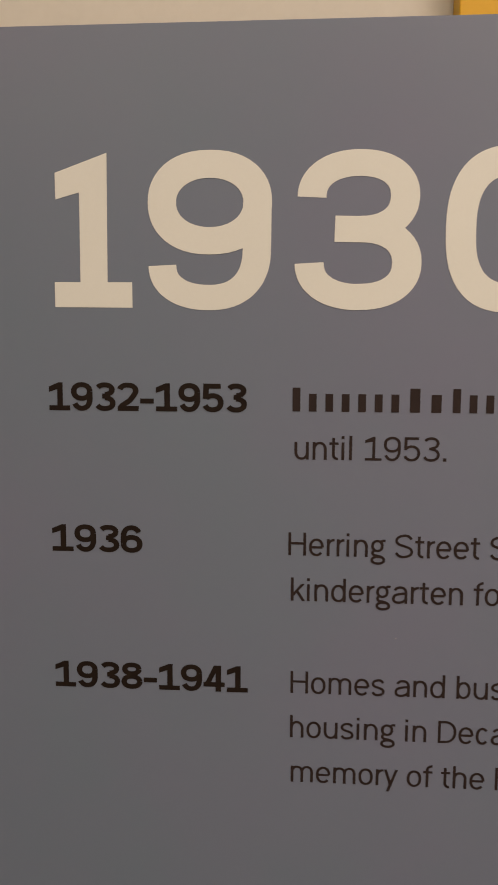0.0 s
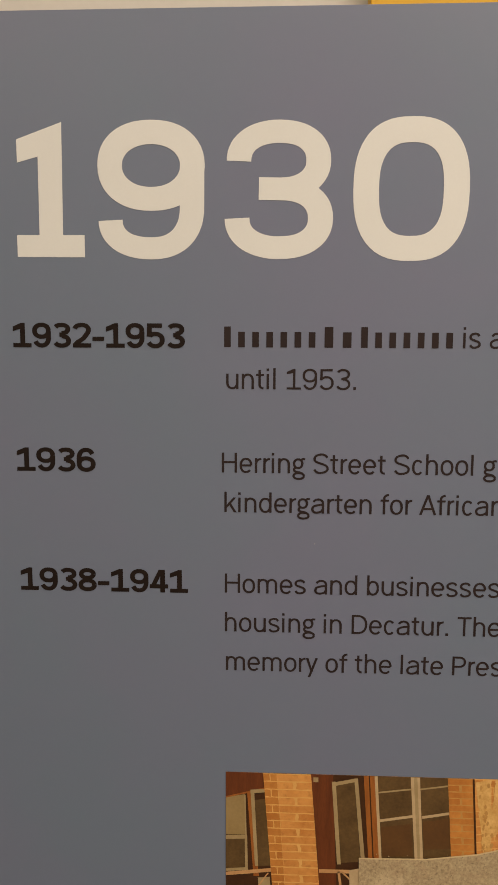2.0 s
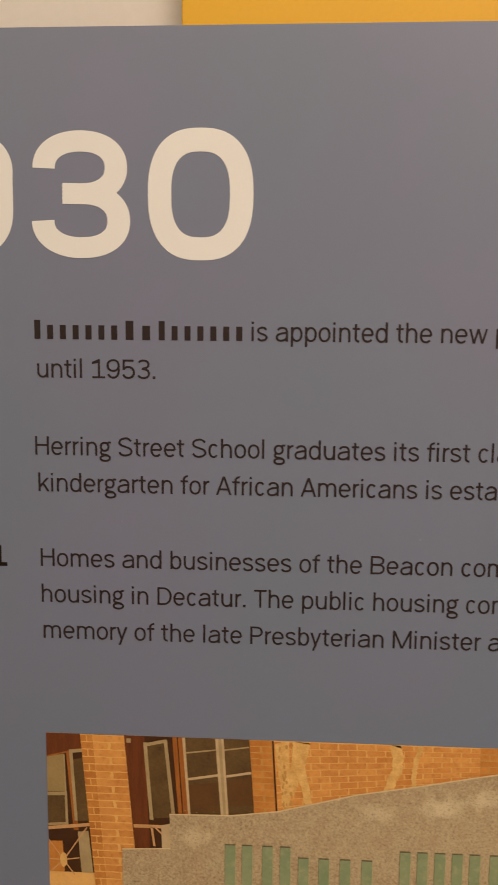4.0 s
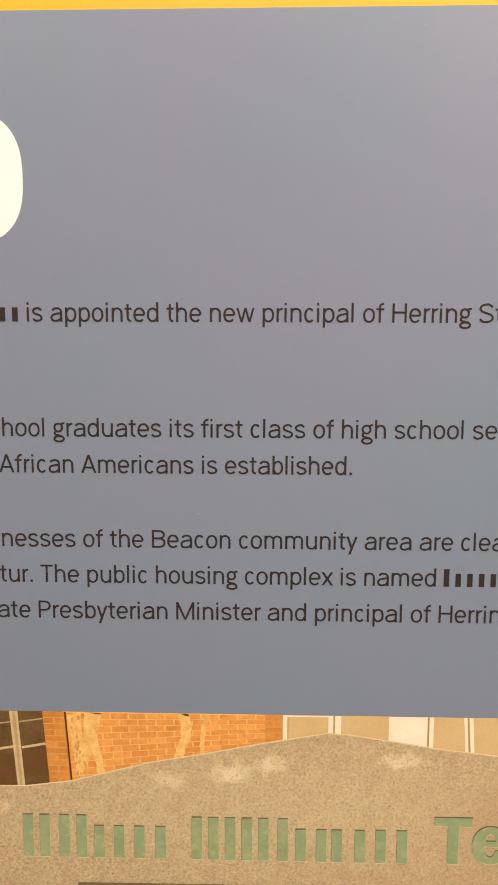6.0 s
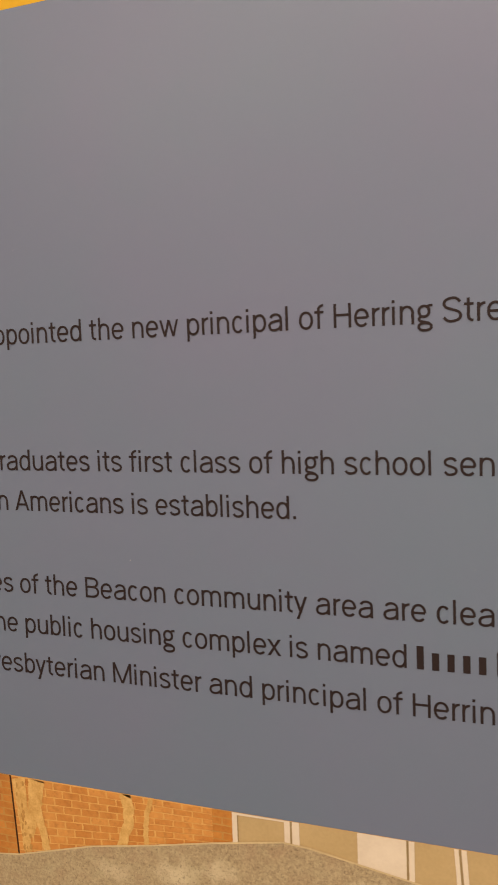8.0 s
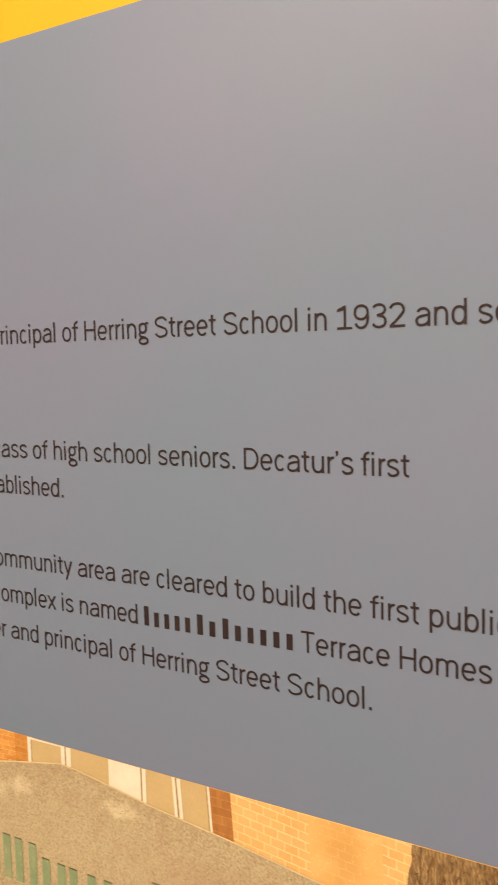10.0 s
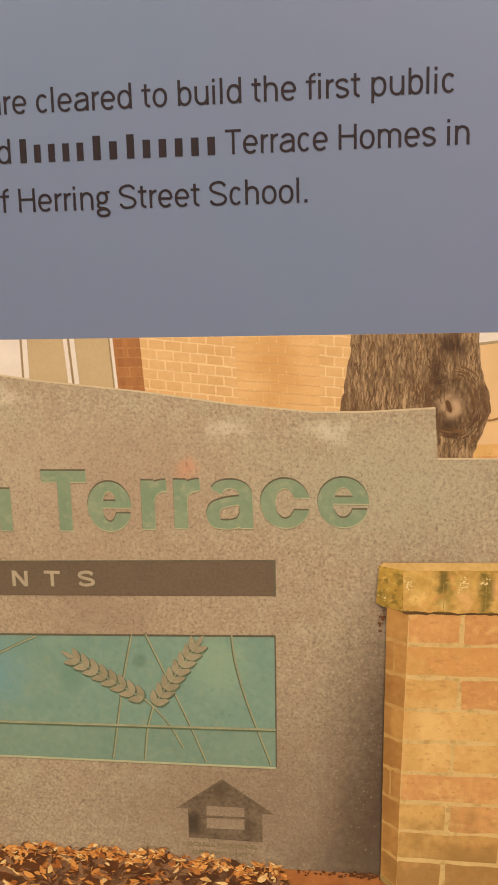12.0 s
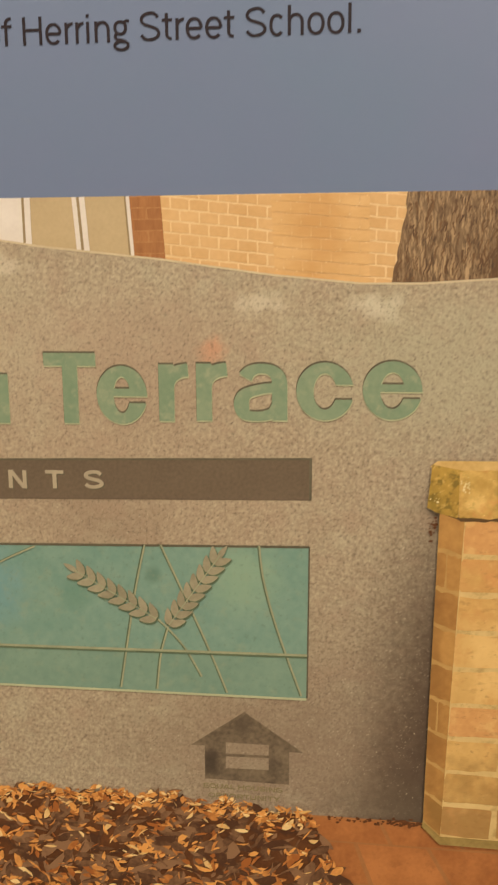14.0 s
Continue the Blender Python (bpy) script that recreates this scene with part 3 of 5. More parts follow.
        S = [stem(l, 0, 1), [(l, cap), (0.5 * w, cap)] + bow(0.5 * w, (cap + a) / 2, r - 0.5 * w - (0.03 if c == "B" else 0), (cap - a) / 2, 90, -90) + [(l, a)]]
        if c == "B":
            S.append([(l, 0.53), (0.5 * w, 0.53)] + bow(0.5 * w, (0.53 + h / 2) / 2, r - 0.5 * w, (0.53 - h / 2) / 2, 90, -90) + [(l, h / 2)])
        if c == "R":
            Q = [slant(r, 0, 0.5 * w, 0.46, t)]
    elif c in "CGOQ":
        S = [bow(m, 0.5, R, cap - 0.5 + 0.012, *((42, 318) if c in "CG" else (0, 360)), 32)]
        if c == "G":
            S += [level_bar(m, r, 0.45), stem(r, 0.16, 0.45)]
        if c == "Q":
            Q = [slant(w, -0.06, 0.6 * w, 0.25, t)]
    elif c == "D":
        S = [stem(l, 0, 1), [(l, cap), (0.40 * w, cap)] + bow(0.40 * w, 0.5, r - 0.40 * w, cap - 0.5, 90, -90, 20) + [(l, h / 2)]]
    elif c == "H":
        S = [stem(l, 0, 1), stem(r, 0, 1), level_bar(l, r, 0.53)]
    elif c == "M":
        S, Q = [stem(l, 0, 1), stem(r, 0, 1)], [slant(m, 0, l, 1, t * 0.95), slant(m, 0, r, 1, t * 0.95)]
    elif c == "N":
        S, Q = [stem(l, 0, 1), stem(r, 0, 1)], [slant(r, 0, l, 1, t)]
    elif c in "TY":
        S = [stem(m, 0, 1), level_bar(0, w, cap)] if c == "T" else [stem(m, 0, 0.45)]
        Q = [] if c == "T" else [slant(m, 0.4, l, 1, t), slant(m, 0.4, r, 1, t)]
    elif c in "EL":
        S = [stem(l, 0, 1), level_bar(l, w, h / 2)] + ([level_bar(l, w, cap), level_bar(l, 0.94 * w, 0.52)] if c == "E" else [])
    elif c == "U":
        S = [[(l, 1)] + bow(m, bot + 0.32, R, 0.32, 180, 360) + [(r, 1)]]
    elif c == "1":
        Q = [numeral_one(w, t)]
    elif c == "2":
        S = [bow(m, 0.72, R, 0.28 - h / 2 + 0.012, 168, -28) + [(m + 0.10 * w, 0.38), (l + 0.10 * w, h * 1.1), (l, h * 0.5)], level_bar(0.02, w, h / 2)]
    elif c == "3":
        S = [bow(m, 0.755, R * 0.92, 0.245 - h / 2 + 0.012, 155, -90), bow(m, 0.27, R, 0.27 - h / 2 + 0.012, 90, -158), level_bar(m - 0.09, m + 0.02, 0.525)]
    elif c == "4":
        S, Q = [level_bar(0, w, 0.27), stem(0.70 * w, 0, 1)], [slant(t * 0.6, 0.24, 0.62 * w, 1, t * 0.9)]
    elif c == "5":
        S = [level_bar(l + 0.05, r, cap), [(l + 0.06, 1), (l + 0.04, 0.46)], bow(m, 0.325, R, 0.325 - h / 2 + 0.012, 140, -158, 24)]
    elif c in "69":
        S = [bow(m, 0.68, R, 0.32 - h / 2 + 0.012, 0, 360, 30), [(r, 0.68)] + bow(m, 0.42, R, 0.42 - h / 2 + 0.012, 0, -152, 22)]
        if c == "6":
            S = [[(w - x, 1 - z) for x, z in line] for line in S]
    elif c == "8":
        S = [bow(m, 0.755, R * 0.9, 0.245 - h / 2 + 0.012, 0, 360, 28), bow(m, 0.275, R, 0.275 - h / 2 + 0.012, 0, 360, 28)]
    elif c == "-":
        S = [level_bar(0, w, 0.36)]
    elif c == ".":
        Q = [[(0, 0), (t * 1.15, 0), (t * 1.15, t * 1.15), (0, t * 1.15)]]
    elif c == "\u2019":
        Q = [[(0, 1), (t * 1.1, 1), (t * 1.1, 1 - t), (t * 0.5, 1 - 2 * t), (t * 0.1, 1 - 2 * t), (t * 0.3, 1 - t), (0, 1 - t)]]
    return S, Q


def letters(bm, text, x0, x1, base, cap, y, t=0.118, low=0.745, flat=0.88, tight=1.0):
    """Letters that fill the width from x0 to x1 and stand on the line base; tight scales the gaps between them."""
    total = sum(ADVANCE[c] for c in text) - tight * (BEARING[text[0]][0] + BEARING[text[-1]][1])
    k, n = (x1 - x0) / total, 0
    pen = x0 - tight * BEARING[text[0]][0] * k
    for c in text:
        before, after = BEARING[c]
        at = pen + tight * before * k
        S, Q = glyph(c, (ADVANCE[c] - tight * (before + after)) * k / cap, t, low, t * flat)
        put = lambda line: [(at + u * cap, base + v * cap) for u, v in line]
        for line in S:
            stroke(bm, put(line), y - 0.000004 * n, t * cap, t * flat * cap)
            n += 1
        for piece in Q:
            shape(bm, put(piece), y - 0.000004 * n)
            n += 1
        pen += ADVANCE[c] * k


def bar(bm, x0, x1, z0, z1, y):
    shape(bm, [(x0, z0), (x1, z0), (x1, z1), (x0, z1)], y)


# ---- the room: plain walls, floor and ceiling that close the place ----
WALL = 0.102


def slab(name, x0, x1, y0, y1, z0, z1, mat, label, category):
    bm = bmesh.new()
    box(bm, x0, x1, y0, y1, z0, z1)
    return tagged(new(name, mesh_of(bm, name, mat)), label, category, kind="structure")


slab("wall_north", -2.6, 3.2, WALL, WALL + 0.12, 0.0, 2.7, plaster, "cream painted plaster wall behind the panels", "wall")
slab("wall_south", -2.6, 3.2, -3.72, -3.6, 0.0, 2.7, plaster, "cream painted plaster wall", "wall")
slab("wall_west", -2.72, -2.6, -3.72, WALL + 0.12, 0.0, 2.7, plaster, "cream painted plaster wall", "wall")
slab("wall_east", 3.2, 3.32, -3.72, WALL + 0.12, 0.0, 2.7, plaster, "cream painted plaster wall", "wall")
slab("floor", -2.72, 3.32, -3.72, WALL + 0.12, -0.1, 0.0, carpet, "dark brown carpet floor", "floor")
slab("ceiling", -2.72, 3.32, -3.72, WALL + 0.12, 2.7, 2.8, ceiling_paint, "white painted ceiling", "ceiling")

# ---- the yellow board on the wall, above and behind the blue panel ----
bm = bmesh.new()
box(bm, 0.0950, 1.25, 0.074, WALL, 1.785, 2.25, 0.001)
tagged(new("yellow_panel", mesh_of(bm, "yellow_panel", yellow_paint)), "plain golden yellow board mounted on the cream wall", "wall panel")

# ---- the blue timeline panel ----
X0, X1, Z0, Z1 = -0.20, 0.815, 0.74, 1.8125
panel = tagged(anchor("timeline_panel", 0.3, WALL, Z0), "grey-blue timeline panel with white numerals, dark text and a colour photograph", "information panel")
bm = bmesh.new()
box(bm, X0, X1, 0.0, 0.012, Z0, Z1, 0.0006)
for v in bm.verts:
    if v.co.z > 1.7:
        v.co.z += 0.004 * (v.co.x - 0.25)
part("board", bm, blue_board, panel, "grey-blue satin printed board")
for x in (-0.1, 0.3, 0.7):
    bm = bmesh.new()
    box(bm, x - 0.02, x + 0.02, 0.012, WALL, Z0 + 0.06, 1.775, 0.001)
    part("batten", bm, timber, panel, "wooden batten behind the board")
INK = -0.0003

# large white numerals
def arc(bm, x, z, wide, tall, inner_wide, inner_tall, a0, a1, y):
    """A squarish ring, or a part of one between two angles."""
    p = lambda v, e: math.copysign(abs(v) ** e, v)
    row = []
    for i in range(49):
        a = math.radians(a0 + (a1 - a0) * i / 48)
        c, s = math.cos(a), math.sin(a)
        row.append((bm.verts.new((x + wide * p(c, 0.90), y, z + tall * p(s, 0.92))), bm.verts.new((x + inner_wide * p(c, 0.95), y, z + inner_tall * p(s, 0.95)))))
    for (a, b), (c, d) in zip(row, row[1:]):
        bm.faces.new((a, c, d, b))


bm = bmesh.new()
shape(bm, [(-0.1359, 1.6592), (-0.0916, 1.6590), (-0.0916, 1.6731), (-0.1056, 1.6731), (-0.1050, 1.7435), (-0.1345, 1.7330), (-0.1344, 1.7186), (-0.1209, 1.7223), (-0.1211, 1.6731), (-0.1359, 1.6732)], INK)
part("numeral", bm, white_ink, panel, "large white numeral one")
bm = bmesh.new()
stroke(bm, [(-0.0214, 1.7169), (-0.0215, 1.7007)] + bow(-0.0484, 1.6914, 0.0268, 0.0267, 0, -90, 20, 0.86) + bow(-0.0485, 1.6824, 0.0259, 0.0177, -90, -180, 16, 0.90)[1:], INK, 0.0157, 0.0140)
arc(bm, -0.0478, 1.7164, 0.0345, 0.0281, 0.0187, 0.0132, 0, 360, INK - 0.00005)
part("numeral", bm, white_ink, panel, "large white numeral nine")
bm = bmesh.new()
stroke(bm, bow(0.0347, 1.7189, 0.0262, 0.0181, 180, 90, 16, 0.90) + bow(0.0347, 1.7193, 0.0243, 0.0176, 90, -90, 26, 0.90)[1:] + [(0.0212, 1.7020)], INK, 0.0157, 0.0141)
stroke(bm, [(0.0354, 1.7018)] + bow(0.0354, 1.6835, 0.0252, 0.0183, 90, -90, 26, 0.90) + bow(0.0354, 1.6836, 0.0281, 0.0186, -90, -180, 16, 0.90)[1:], INK - 0.00005, 0.0160, 0.0143)
part("numeral", bm, white_ink, panel, "large white numeral three")
bm = bmesh.new()
ring = list(zip(bow(0.1176, 1.7012, 0.0365, 0.0444, 0, 360, 64, 0.80), bow(0.1176, 1.7012, 0.0203, 0.0287, 0, 360, 64, 0.74)))
ring = [(bm.verts.new((a[0], INK, a[1])), bm.verts.new((b[0], INK, b[1]))) for a, b in ring[:-1]]
for (a, b), (c, d) in zip(ring, ring[1:] + ring[:1]):
    bm.faces.new((a, c, d, b))
part("numeral", bm, white_ink, panel, "large white numeral nought")

# bold dates
for text, x0, x1, base in (("1932-1953", -0.1413, -0.0267, 1.6006), ("1936", -0.1416, -0.0876, 1.5175), ("1938-1941", -0.1418, -0.0258, 1.4341)):
    bm = bmesh.new()
    letters(bm, text, x0, x1, base, 0.0160, INK, 0.205, flat=0.86, tight=0.5)
    part("date", bm, dark_ink, panel, "bold dark brown date")

# lines of text: each word with its left and right end; "|" marks a run set as plain bars
LINE_1 = [("|7", -0.0010, 0.0585), ("|2", 0.0645, 0.0819), ("|7", 0.0881, 0.1471), ("is", 0.1536, 0.1650), ("appointed", 0.1706, 0.2484), ("the", 0.2542, 0.2791), ("new", 0.2852, 0.3171), ("principal", 0.3228, 0.3880), ("of", 0.3941, 0.4093), ("Herring", 0.4148, 0.4706), ("Street", 0.4758, 0.5241), ("School", 0.5295, 0.5823), ("in", 0.5889, 0.6012), ("1932", 0.6076, 0.6494), ("and", 0.6552, 0.6841), ("serves", 0.6902, 0.7417)]
LINE_2 = [("until", 0.0003, 0.0334), ("1953.", 0.0398, 0.0854)]
LINE_3 = [("Herring", -0.0026, 0.0529), ("Street", 0.0581, 0.1061), ("School", 0.1115, 0.1640), ("graduates", 0.1700, 0.2495), ("its", 0.2555, 0.2732), ("first", 0.2784, 0.3088), ("class", 0.3143, 0.3543), ("of", 0.3600, 0.3752), ("high", 0.3807, 0.4125), ("school", 0.4186, 0.4688), ("seniors.", 0.4749, 0.5352), ("Decatur\u2019s", 0.5420, 0.6169), ("first", 0.6215, 0.6512)]
LINE_4 = [("kindergarten", -0.0009, 0.0975), ("for", 0.1033, 0.1244), ("African", 0.1290, 0.1842), ("Americans", 0.1899, 0.2729), ("is", 0.2789, 0.2903), ("established.", 0.2958, 0.3884)]
LINE_5 = [("Homes", -0.0006, 0.0545), ("and", 0.0601, 0.0891), ("businesses", 0.0957, 0.1843), ("of", 0.1899, 0.2051), ("the", 0.2099, 0.2351), ("Beacon", 0.2413, 0.2998), ("community", 0.3060, 0.3937), ("area", 0.3990, 0.4334), ("are", 0.4394, 0.4640), ("cleared", 0.4696, 0.5266), ("to", 0.5324, 0.5473), ("build", 0.5534, 0.5898), ("the", 0.5956, 0.6207), ("first", 0.6260, 0.6562), ("public", 0.6621, 0.7075)]
LINE_6 = [("housing", -0.0006, 0.0611), ("in", 0.0669, 0.0792), ("Decatur.", 0.0859, 0.1510), ("The", 0.1571, 0.1862), ("public", 0.1923, 0.2379), ("housing", 0.2440, 0.3051), ("complex", 0.3104, 0.3761), ("is", 0.3818, 0.3933), ("named", 0.3993, 0.4523), ("|5", 0.4580, 0.4965), ("|2", 0.5022, 0.5165), ("|6", 0.5223, 0.5740), ("Terrace", 0.5799, 0.6380), ("Homes", 0.6440, 0.6975), ("in", 0.7034, 0.7155)]
LINE_7 = [("memory", 0.0001, 0.0633), ("of", 0.0686, 0.0838), ("the", 0.0885, 0.1137), ("late", 0.1198, 0.1486), ("Presbyterian", 0.1547, 0.2523), ("Minister", 0.2589, 0.3227), ("and", 0.3277, 0.3565), ("principal", 0.3631, 0.4284), ("of", 0.4345, 0.4497), ("Herring", 0.4552, 0.5109), ("Street", 0.5162, 0.5643), ("School.", 0.5696, 0.6262)]
for line, base in ((LINE_1, 1.6014), (LINE_2, 1.5740), (LINE_3, 1.5180), (LINE_4, 1.4910), (LINE_5, 1.4348), (LINE_6, 1.4073), (LINE_7, 1.3793)):
    bm = bmesh.new()
    for word, x0, x1 in line:
        if word[0] == "|":
            n = int(word[1:])
            step = (x1 - x0) / (n - 0.53)
            for i in range(n):
                bar(bm, x0 + i * step, x0 + (i + 0.47) * step, base, base + (0.0134 if i == 0 else 0.0100), INK)
        else:
            letters(bm, word, x0, x1, base, 0.0135, INK)
    part("text_line", bm, text_ink, panel, "line of dark sans-serif text")

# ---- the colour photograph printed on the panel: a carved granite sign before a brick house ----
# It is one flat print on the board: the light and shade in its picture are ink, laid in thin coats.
PX0, PX1, PZ0, PZ1 = 0.0, 0.758, 0.80, 1.3042
rng = random.Random(4)


def level(n):
    return -0.0003 - 0.00012 * n


bm = bmesh.new()
bar(bm, PX0, PX1, PZ0, PZ1, level(0))
photo = part("photograph", bm, p_mortar, panel, "colour photograph of a carved granite sign before brick houses")


def printed(name, build, n, mat, label=""):
    """A printed form of the photograph, on the n-th coat of ink."""
    if isinstance(build, list):
        for k, outline in enumerate(build):
            bm = bmesh.new()
            shape(bm, outline, level(n + 0.06 * k))
            made = part(name, bm, mat, photo, label)
        return made
    bm = bmesh.new()
    build(bm, level(n))
    for v in bm.verts:
        v.co.x, v.co.z = min(PX1, max(PX0, v.co.x)), min(PZ1, v.co.z)
    return part(name, bm, mat, photo, label)


def laid(field, n, mat, rows, across, gap, start=0, joints=None):
    """Printed bricks, each one by itself."""
    for k, ring in enumerate(bricks(field, rows, across, gap, rng, start, joints)):
        ring = [(x, min(PZ1 - 0.0003, z)) for x, z in ring]
        if max(z for x, z in ring) - min(z for x, z in ring) < 0.0008:
            continue
        bm = bmesh.new()
        shape(bm, ring, level(n))
        part("brick", bm, mat[k % len(mat)] if isinstance(mat, tuple) else mat, photo)


def quads(*fields):
    """One printed form for each outline."""
    return list(fields)


def upright(x0, x1, z0, z1, lean=0.0):
    """A four-sided field that leans to the right as it goes down."""
    return [(x0 + lean, z0), (x1 + lean, z0), (x1, z1), (x0, z1)]


# house on the left: porch, doors and windows in shade
printed("porch_shade", quads([(0, 1.19), (0.176, 1.19), (0.170, PZ1), (0, PZ1)]), 1, p_dark)
printed("porch_beam", quads([(0, 1.2855), (0.0275, 1.2930), (0.0275, PZ1), (0, PZ1)]), 2, p_redwood)
printed("beam_edge", quads([(0, 1.2845), (0.0275, 1.2920), (0.0275, 1.2932), (0, 1.2858)]), 2.2, p_wood)
printed("blind", quads([(0, 1.2566), (0.0145, 1.2570), (0.0136, 1.2878), (0, 1.2848)]), 2.3, p_blind_dim)
printed("window_frame", quads([(0, 1.2532), (0.0152, 1.2540), (0.0151, 1.2570), (0, 1.2562)], [(0.0138, 1.2300), (0.0158, 1.2300), (0.0152, 1.2560), (0.0134, 1.2560)], [(0, 1.2284), (0.0158, 1.2298), (0.0158, 1.2320), (0, 1.2306)], upright(0.0130, 0.0140, 1.2570, 1.2870, 0.0008)), 4, p_frame_dim)
printed("window_pane", quads([(0, 1.2303), (0.0142, 1.2314), (0.0136, 1.2546), (0, 1.2534)]), 3, p_glass)
printed("door_jamb", quads([(0.0198, 1.2252), (0.0236, 1.2253), (0.0178, 1.2898), (0.0150, 1.2897)]), 2.5, p_wood)
printed("door_frame", quads([(0.0208, 1.2332), (0.0231, 1.2333), (0.0200, 1.2915), (0.0174, 1.2914)], [(0.0174, 1.2886), (0.0280, 1.2897), (0.0280, 1.2923), (0.0174, 1.2914)]), 4, p_frame_dim)
printed("door_pane", quads([(0.0224, 1.2328), (0.0320, 1.2337), (0.0285, 1.2848), (0.0198, 1.2835)]), 3, p_glass)
printed("door_panel", quads([(0.0253, 1.1900), (0.0345, 1.1900), (0.0313, 1.2250), (0.0229, 1.2241)]), 3, p_frame_dim)
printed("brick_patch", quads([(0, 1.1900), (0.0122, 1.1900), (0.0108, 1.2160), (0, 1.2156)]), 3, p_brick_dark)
printed("door_post", quads([(0.0655, 1.19), (0.0790, 1.2140), (0.0752, PZ1), (0.0595, PZ1)]), 2, p_redwood)
printed("porch_lamp", quads(upright(0.0615, 0.0650, 1.2985, 1.3020)), 3, p_frame_dim)
printed("door_frame", quads([(0.0791, 1.2364), (0.0818, 1.2366), (0.0771, 1.2993), (0.0744, 1.2992)], [(0.0753, 1.2957), (0.0912, 1.2996), (0.0912, 1.3022), (0.0749, 1.2985)], [(0.0957, 1.2420), (0.0985, 1.2420), (0.0925, 1.3022), (0.0899, 1.3021)]), 4, p_frame_dim)
printed("door_pane", quads([(0.0816, 1.2375), (0.0956, 1.2391), (0.0901, 1.2993), (0.0771, 1.2960)]), 3, p_glass)
printed("wood_post", quads([(0.1010, 1.2420), (0.1090, 1.2420), (0.1046, PZ1), (0.0965, PZ1)]), 3.5, p_wood)
printed("post_groove", quads([(0.1040, 1.2420), (0.1049, 1.2420), (0.1008, PZ1), (0.0999, PZ1)]), 4, p_dark)
printed("window_pane", quads([(0.1102, 1.2420), (0.1594, 1.2440), (0.1546, PZ1), (0.1061, PZ1)]), 3, p_glass)
printed("pane_sheen", quads([(0.1110, 1.2440), (0.1320, 1.2450), (0.1300, 1.2690), (0.1092, 1.2660)], [(0.1400, 1.2500), (0.1585, 1.2510), (0.1566, 1.2740), (0.1384, 1.2710)]), 3.3, p_glass_warm)
printed("window_bar", quads([(0.1085, 1.2420), (0.1104, 1.2420), (0.1061, PZ1), (0.1040, PZ1)], [(0.1336, 1.2420), (0.1356, 1.2420), (0.1311, PZ1), (0.1290, PZ1)], [(0.1376, 1.2420), (0.1395, 1.2420), (0.1354, PZ1), (0.1336, PZ1)]), 4, p_frame)
for x0, za, x1, zb, w in ((0.1066, 1.2920, 0.1299, 1.2953, 0.0012), (0.1086, 1.2709, 0.1315, 1.2750, 0.0020), (0.1360, 1.2954, 0.1547, 1.2984, 0.0012), (0.1378, 1.2743, 0.1564, 1.2779, 0.0020)):
    printed("window_bar", lambda bm, y: stroke(bm, [(x0, za), (x1, zb)], y, w), 4.5, p_frame_dim if w < 0.0015 else p_frame)
printed("mullion_groove", quads([(0.1356, 1.2420), (0.1376, 1.2420), (0.1336, PZ1), (0.1311, PZ1)]), 4, p_frame_dim)

# brick porch pier, two faces
PIER_SIDE, PIER_FRONT = [(0.0363, 1.18), (0.0452, 1.18), (0.0357, PZ1), (0.0262, PZ1)], [(0.0452, 1.18), (0.0698, 1.18), (0.0598, PZ1), (0.0357, PZ1)]
printed("pier_mortar", quads(PIER_SIDE, PIER_FRONT), 5, p_mortar)
laid(PIER_FRONT, 6, p_brick, 21, 1, 0.15)
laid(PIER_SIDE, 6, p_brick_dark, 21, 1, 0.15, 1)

# rail with a wheel ornament
for a, b, w in (((0, 1.2265), (0.0330, 1.2306), 0.0028), ((0.0665, 1.2310), (0.0885, 1.2312), 0.0028), ((0.0803, 1.2310), (0.0825, 1.2148), 0.0018), ((0.0829, 1.2305), (0.0888, 1.2248), 0.0012)):
    printed("porch_rail", lambda bm, y: stroke(bm, [a, b], y, w), 4.6, p_rail)
for x, z in ((0.0002, 1.2168), (0.0302, 1.2280), (0.0002, 1.2008), (0.0240, 1.2024), (0.0010, 1.1900), (0.0200, 1.1880)):
    printed("wheel_spoke", lambda bm, y: stroke(bm, [(0.0115, 1.2003), (x, z)], y, 0.0010), 4.7, p_rail)
printed("rail_wheel", lambda bm, y: shape(bm, [(0.0115 + 0.0028 * math.cos(math.radians(a * 20)), 1.2003 + 0.0062 * math.sin(math.radians(a * 20))) for a in range(18)], y), 4.9, p_vine)
printed("porch_box", quads([(0.0884, 1.2100), (0.0965, 1.2100), (0.0959, 1.2343), (0.0879, 1.2325)]), 7, p_frame)

# brick wall with pale climbing stems
WALL_A, WALL_C = [(0.1592, 1.240), (0.1760, 1.240), (0.1718, PZ1), (0.1546, PZ1)], [(0.3262, 1.27), (0.3398, 1.27), (0.3396, PZ1), (0.3260, PZ1)]
printed("wall_mortar", quads([(0.1760, 1.23), (0.3265, 1.23), (0.3265, PZ1), (0.172, PZ1)]), 2, p_mortar)
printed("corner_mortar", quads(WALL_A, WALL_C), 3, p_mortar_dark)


laid([(0.1765, 1.2330), (0.3260, 1.2600), (0.3260, PZ1 - 0.0003), (0.1722, PZ1 - 0.0003)], 4, p_brick, 12, 11, 0.14)
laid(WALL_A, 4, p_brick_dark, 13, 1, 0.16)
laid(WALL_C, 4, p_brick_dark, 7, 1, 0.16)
printed("wall_joint", quads(upright(0.1716, 0.1730, 1.242, PZ1, 0.0040)), 5, p_dark)


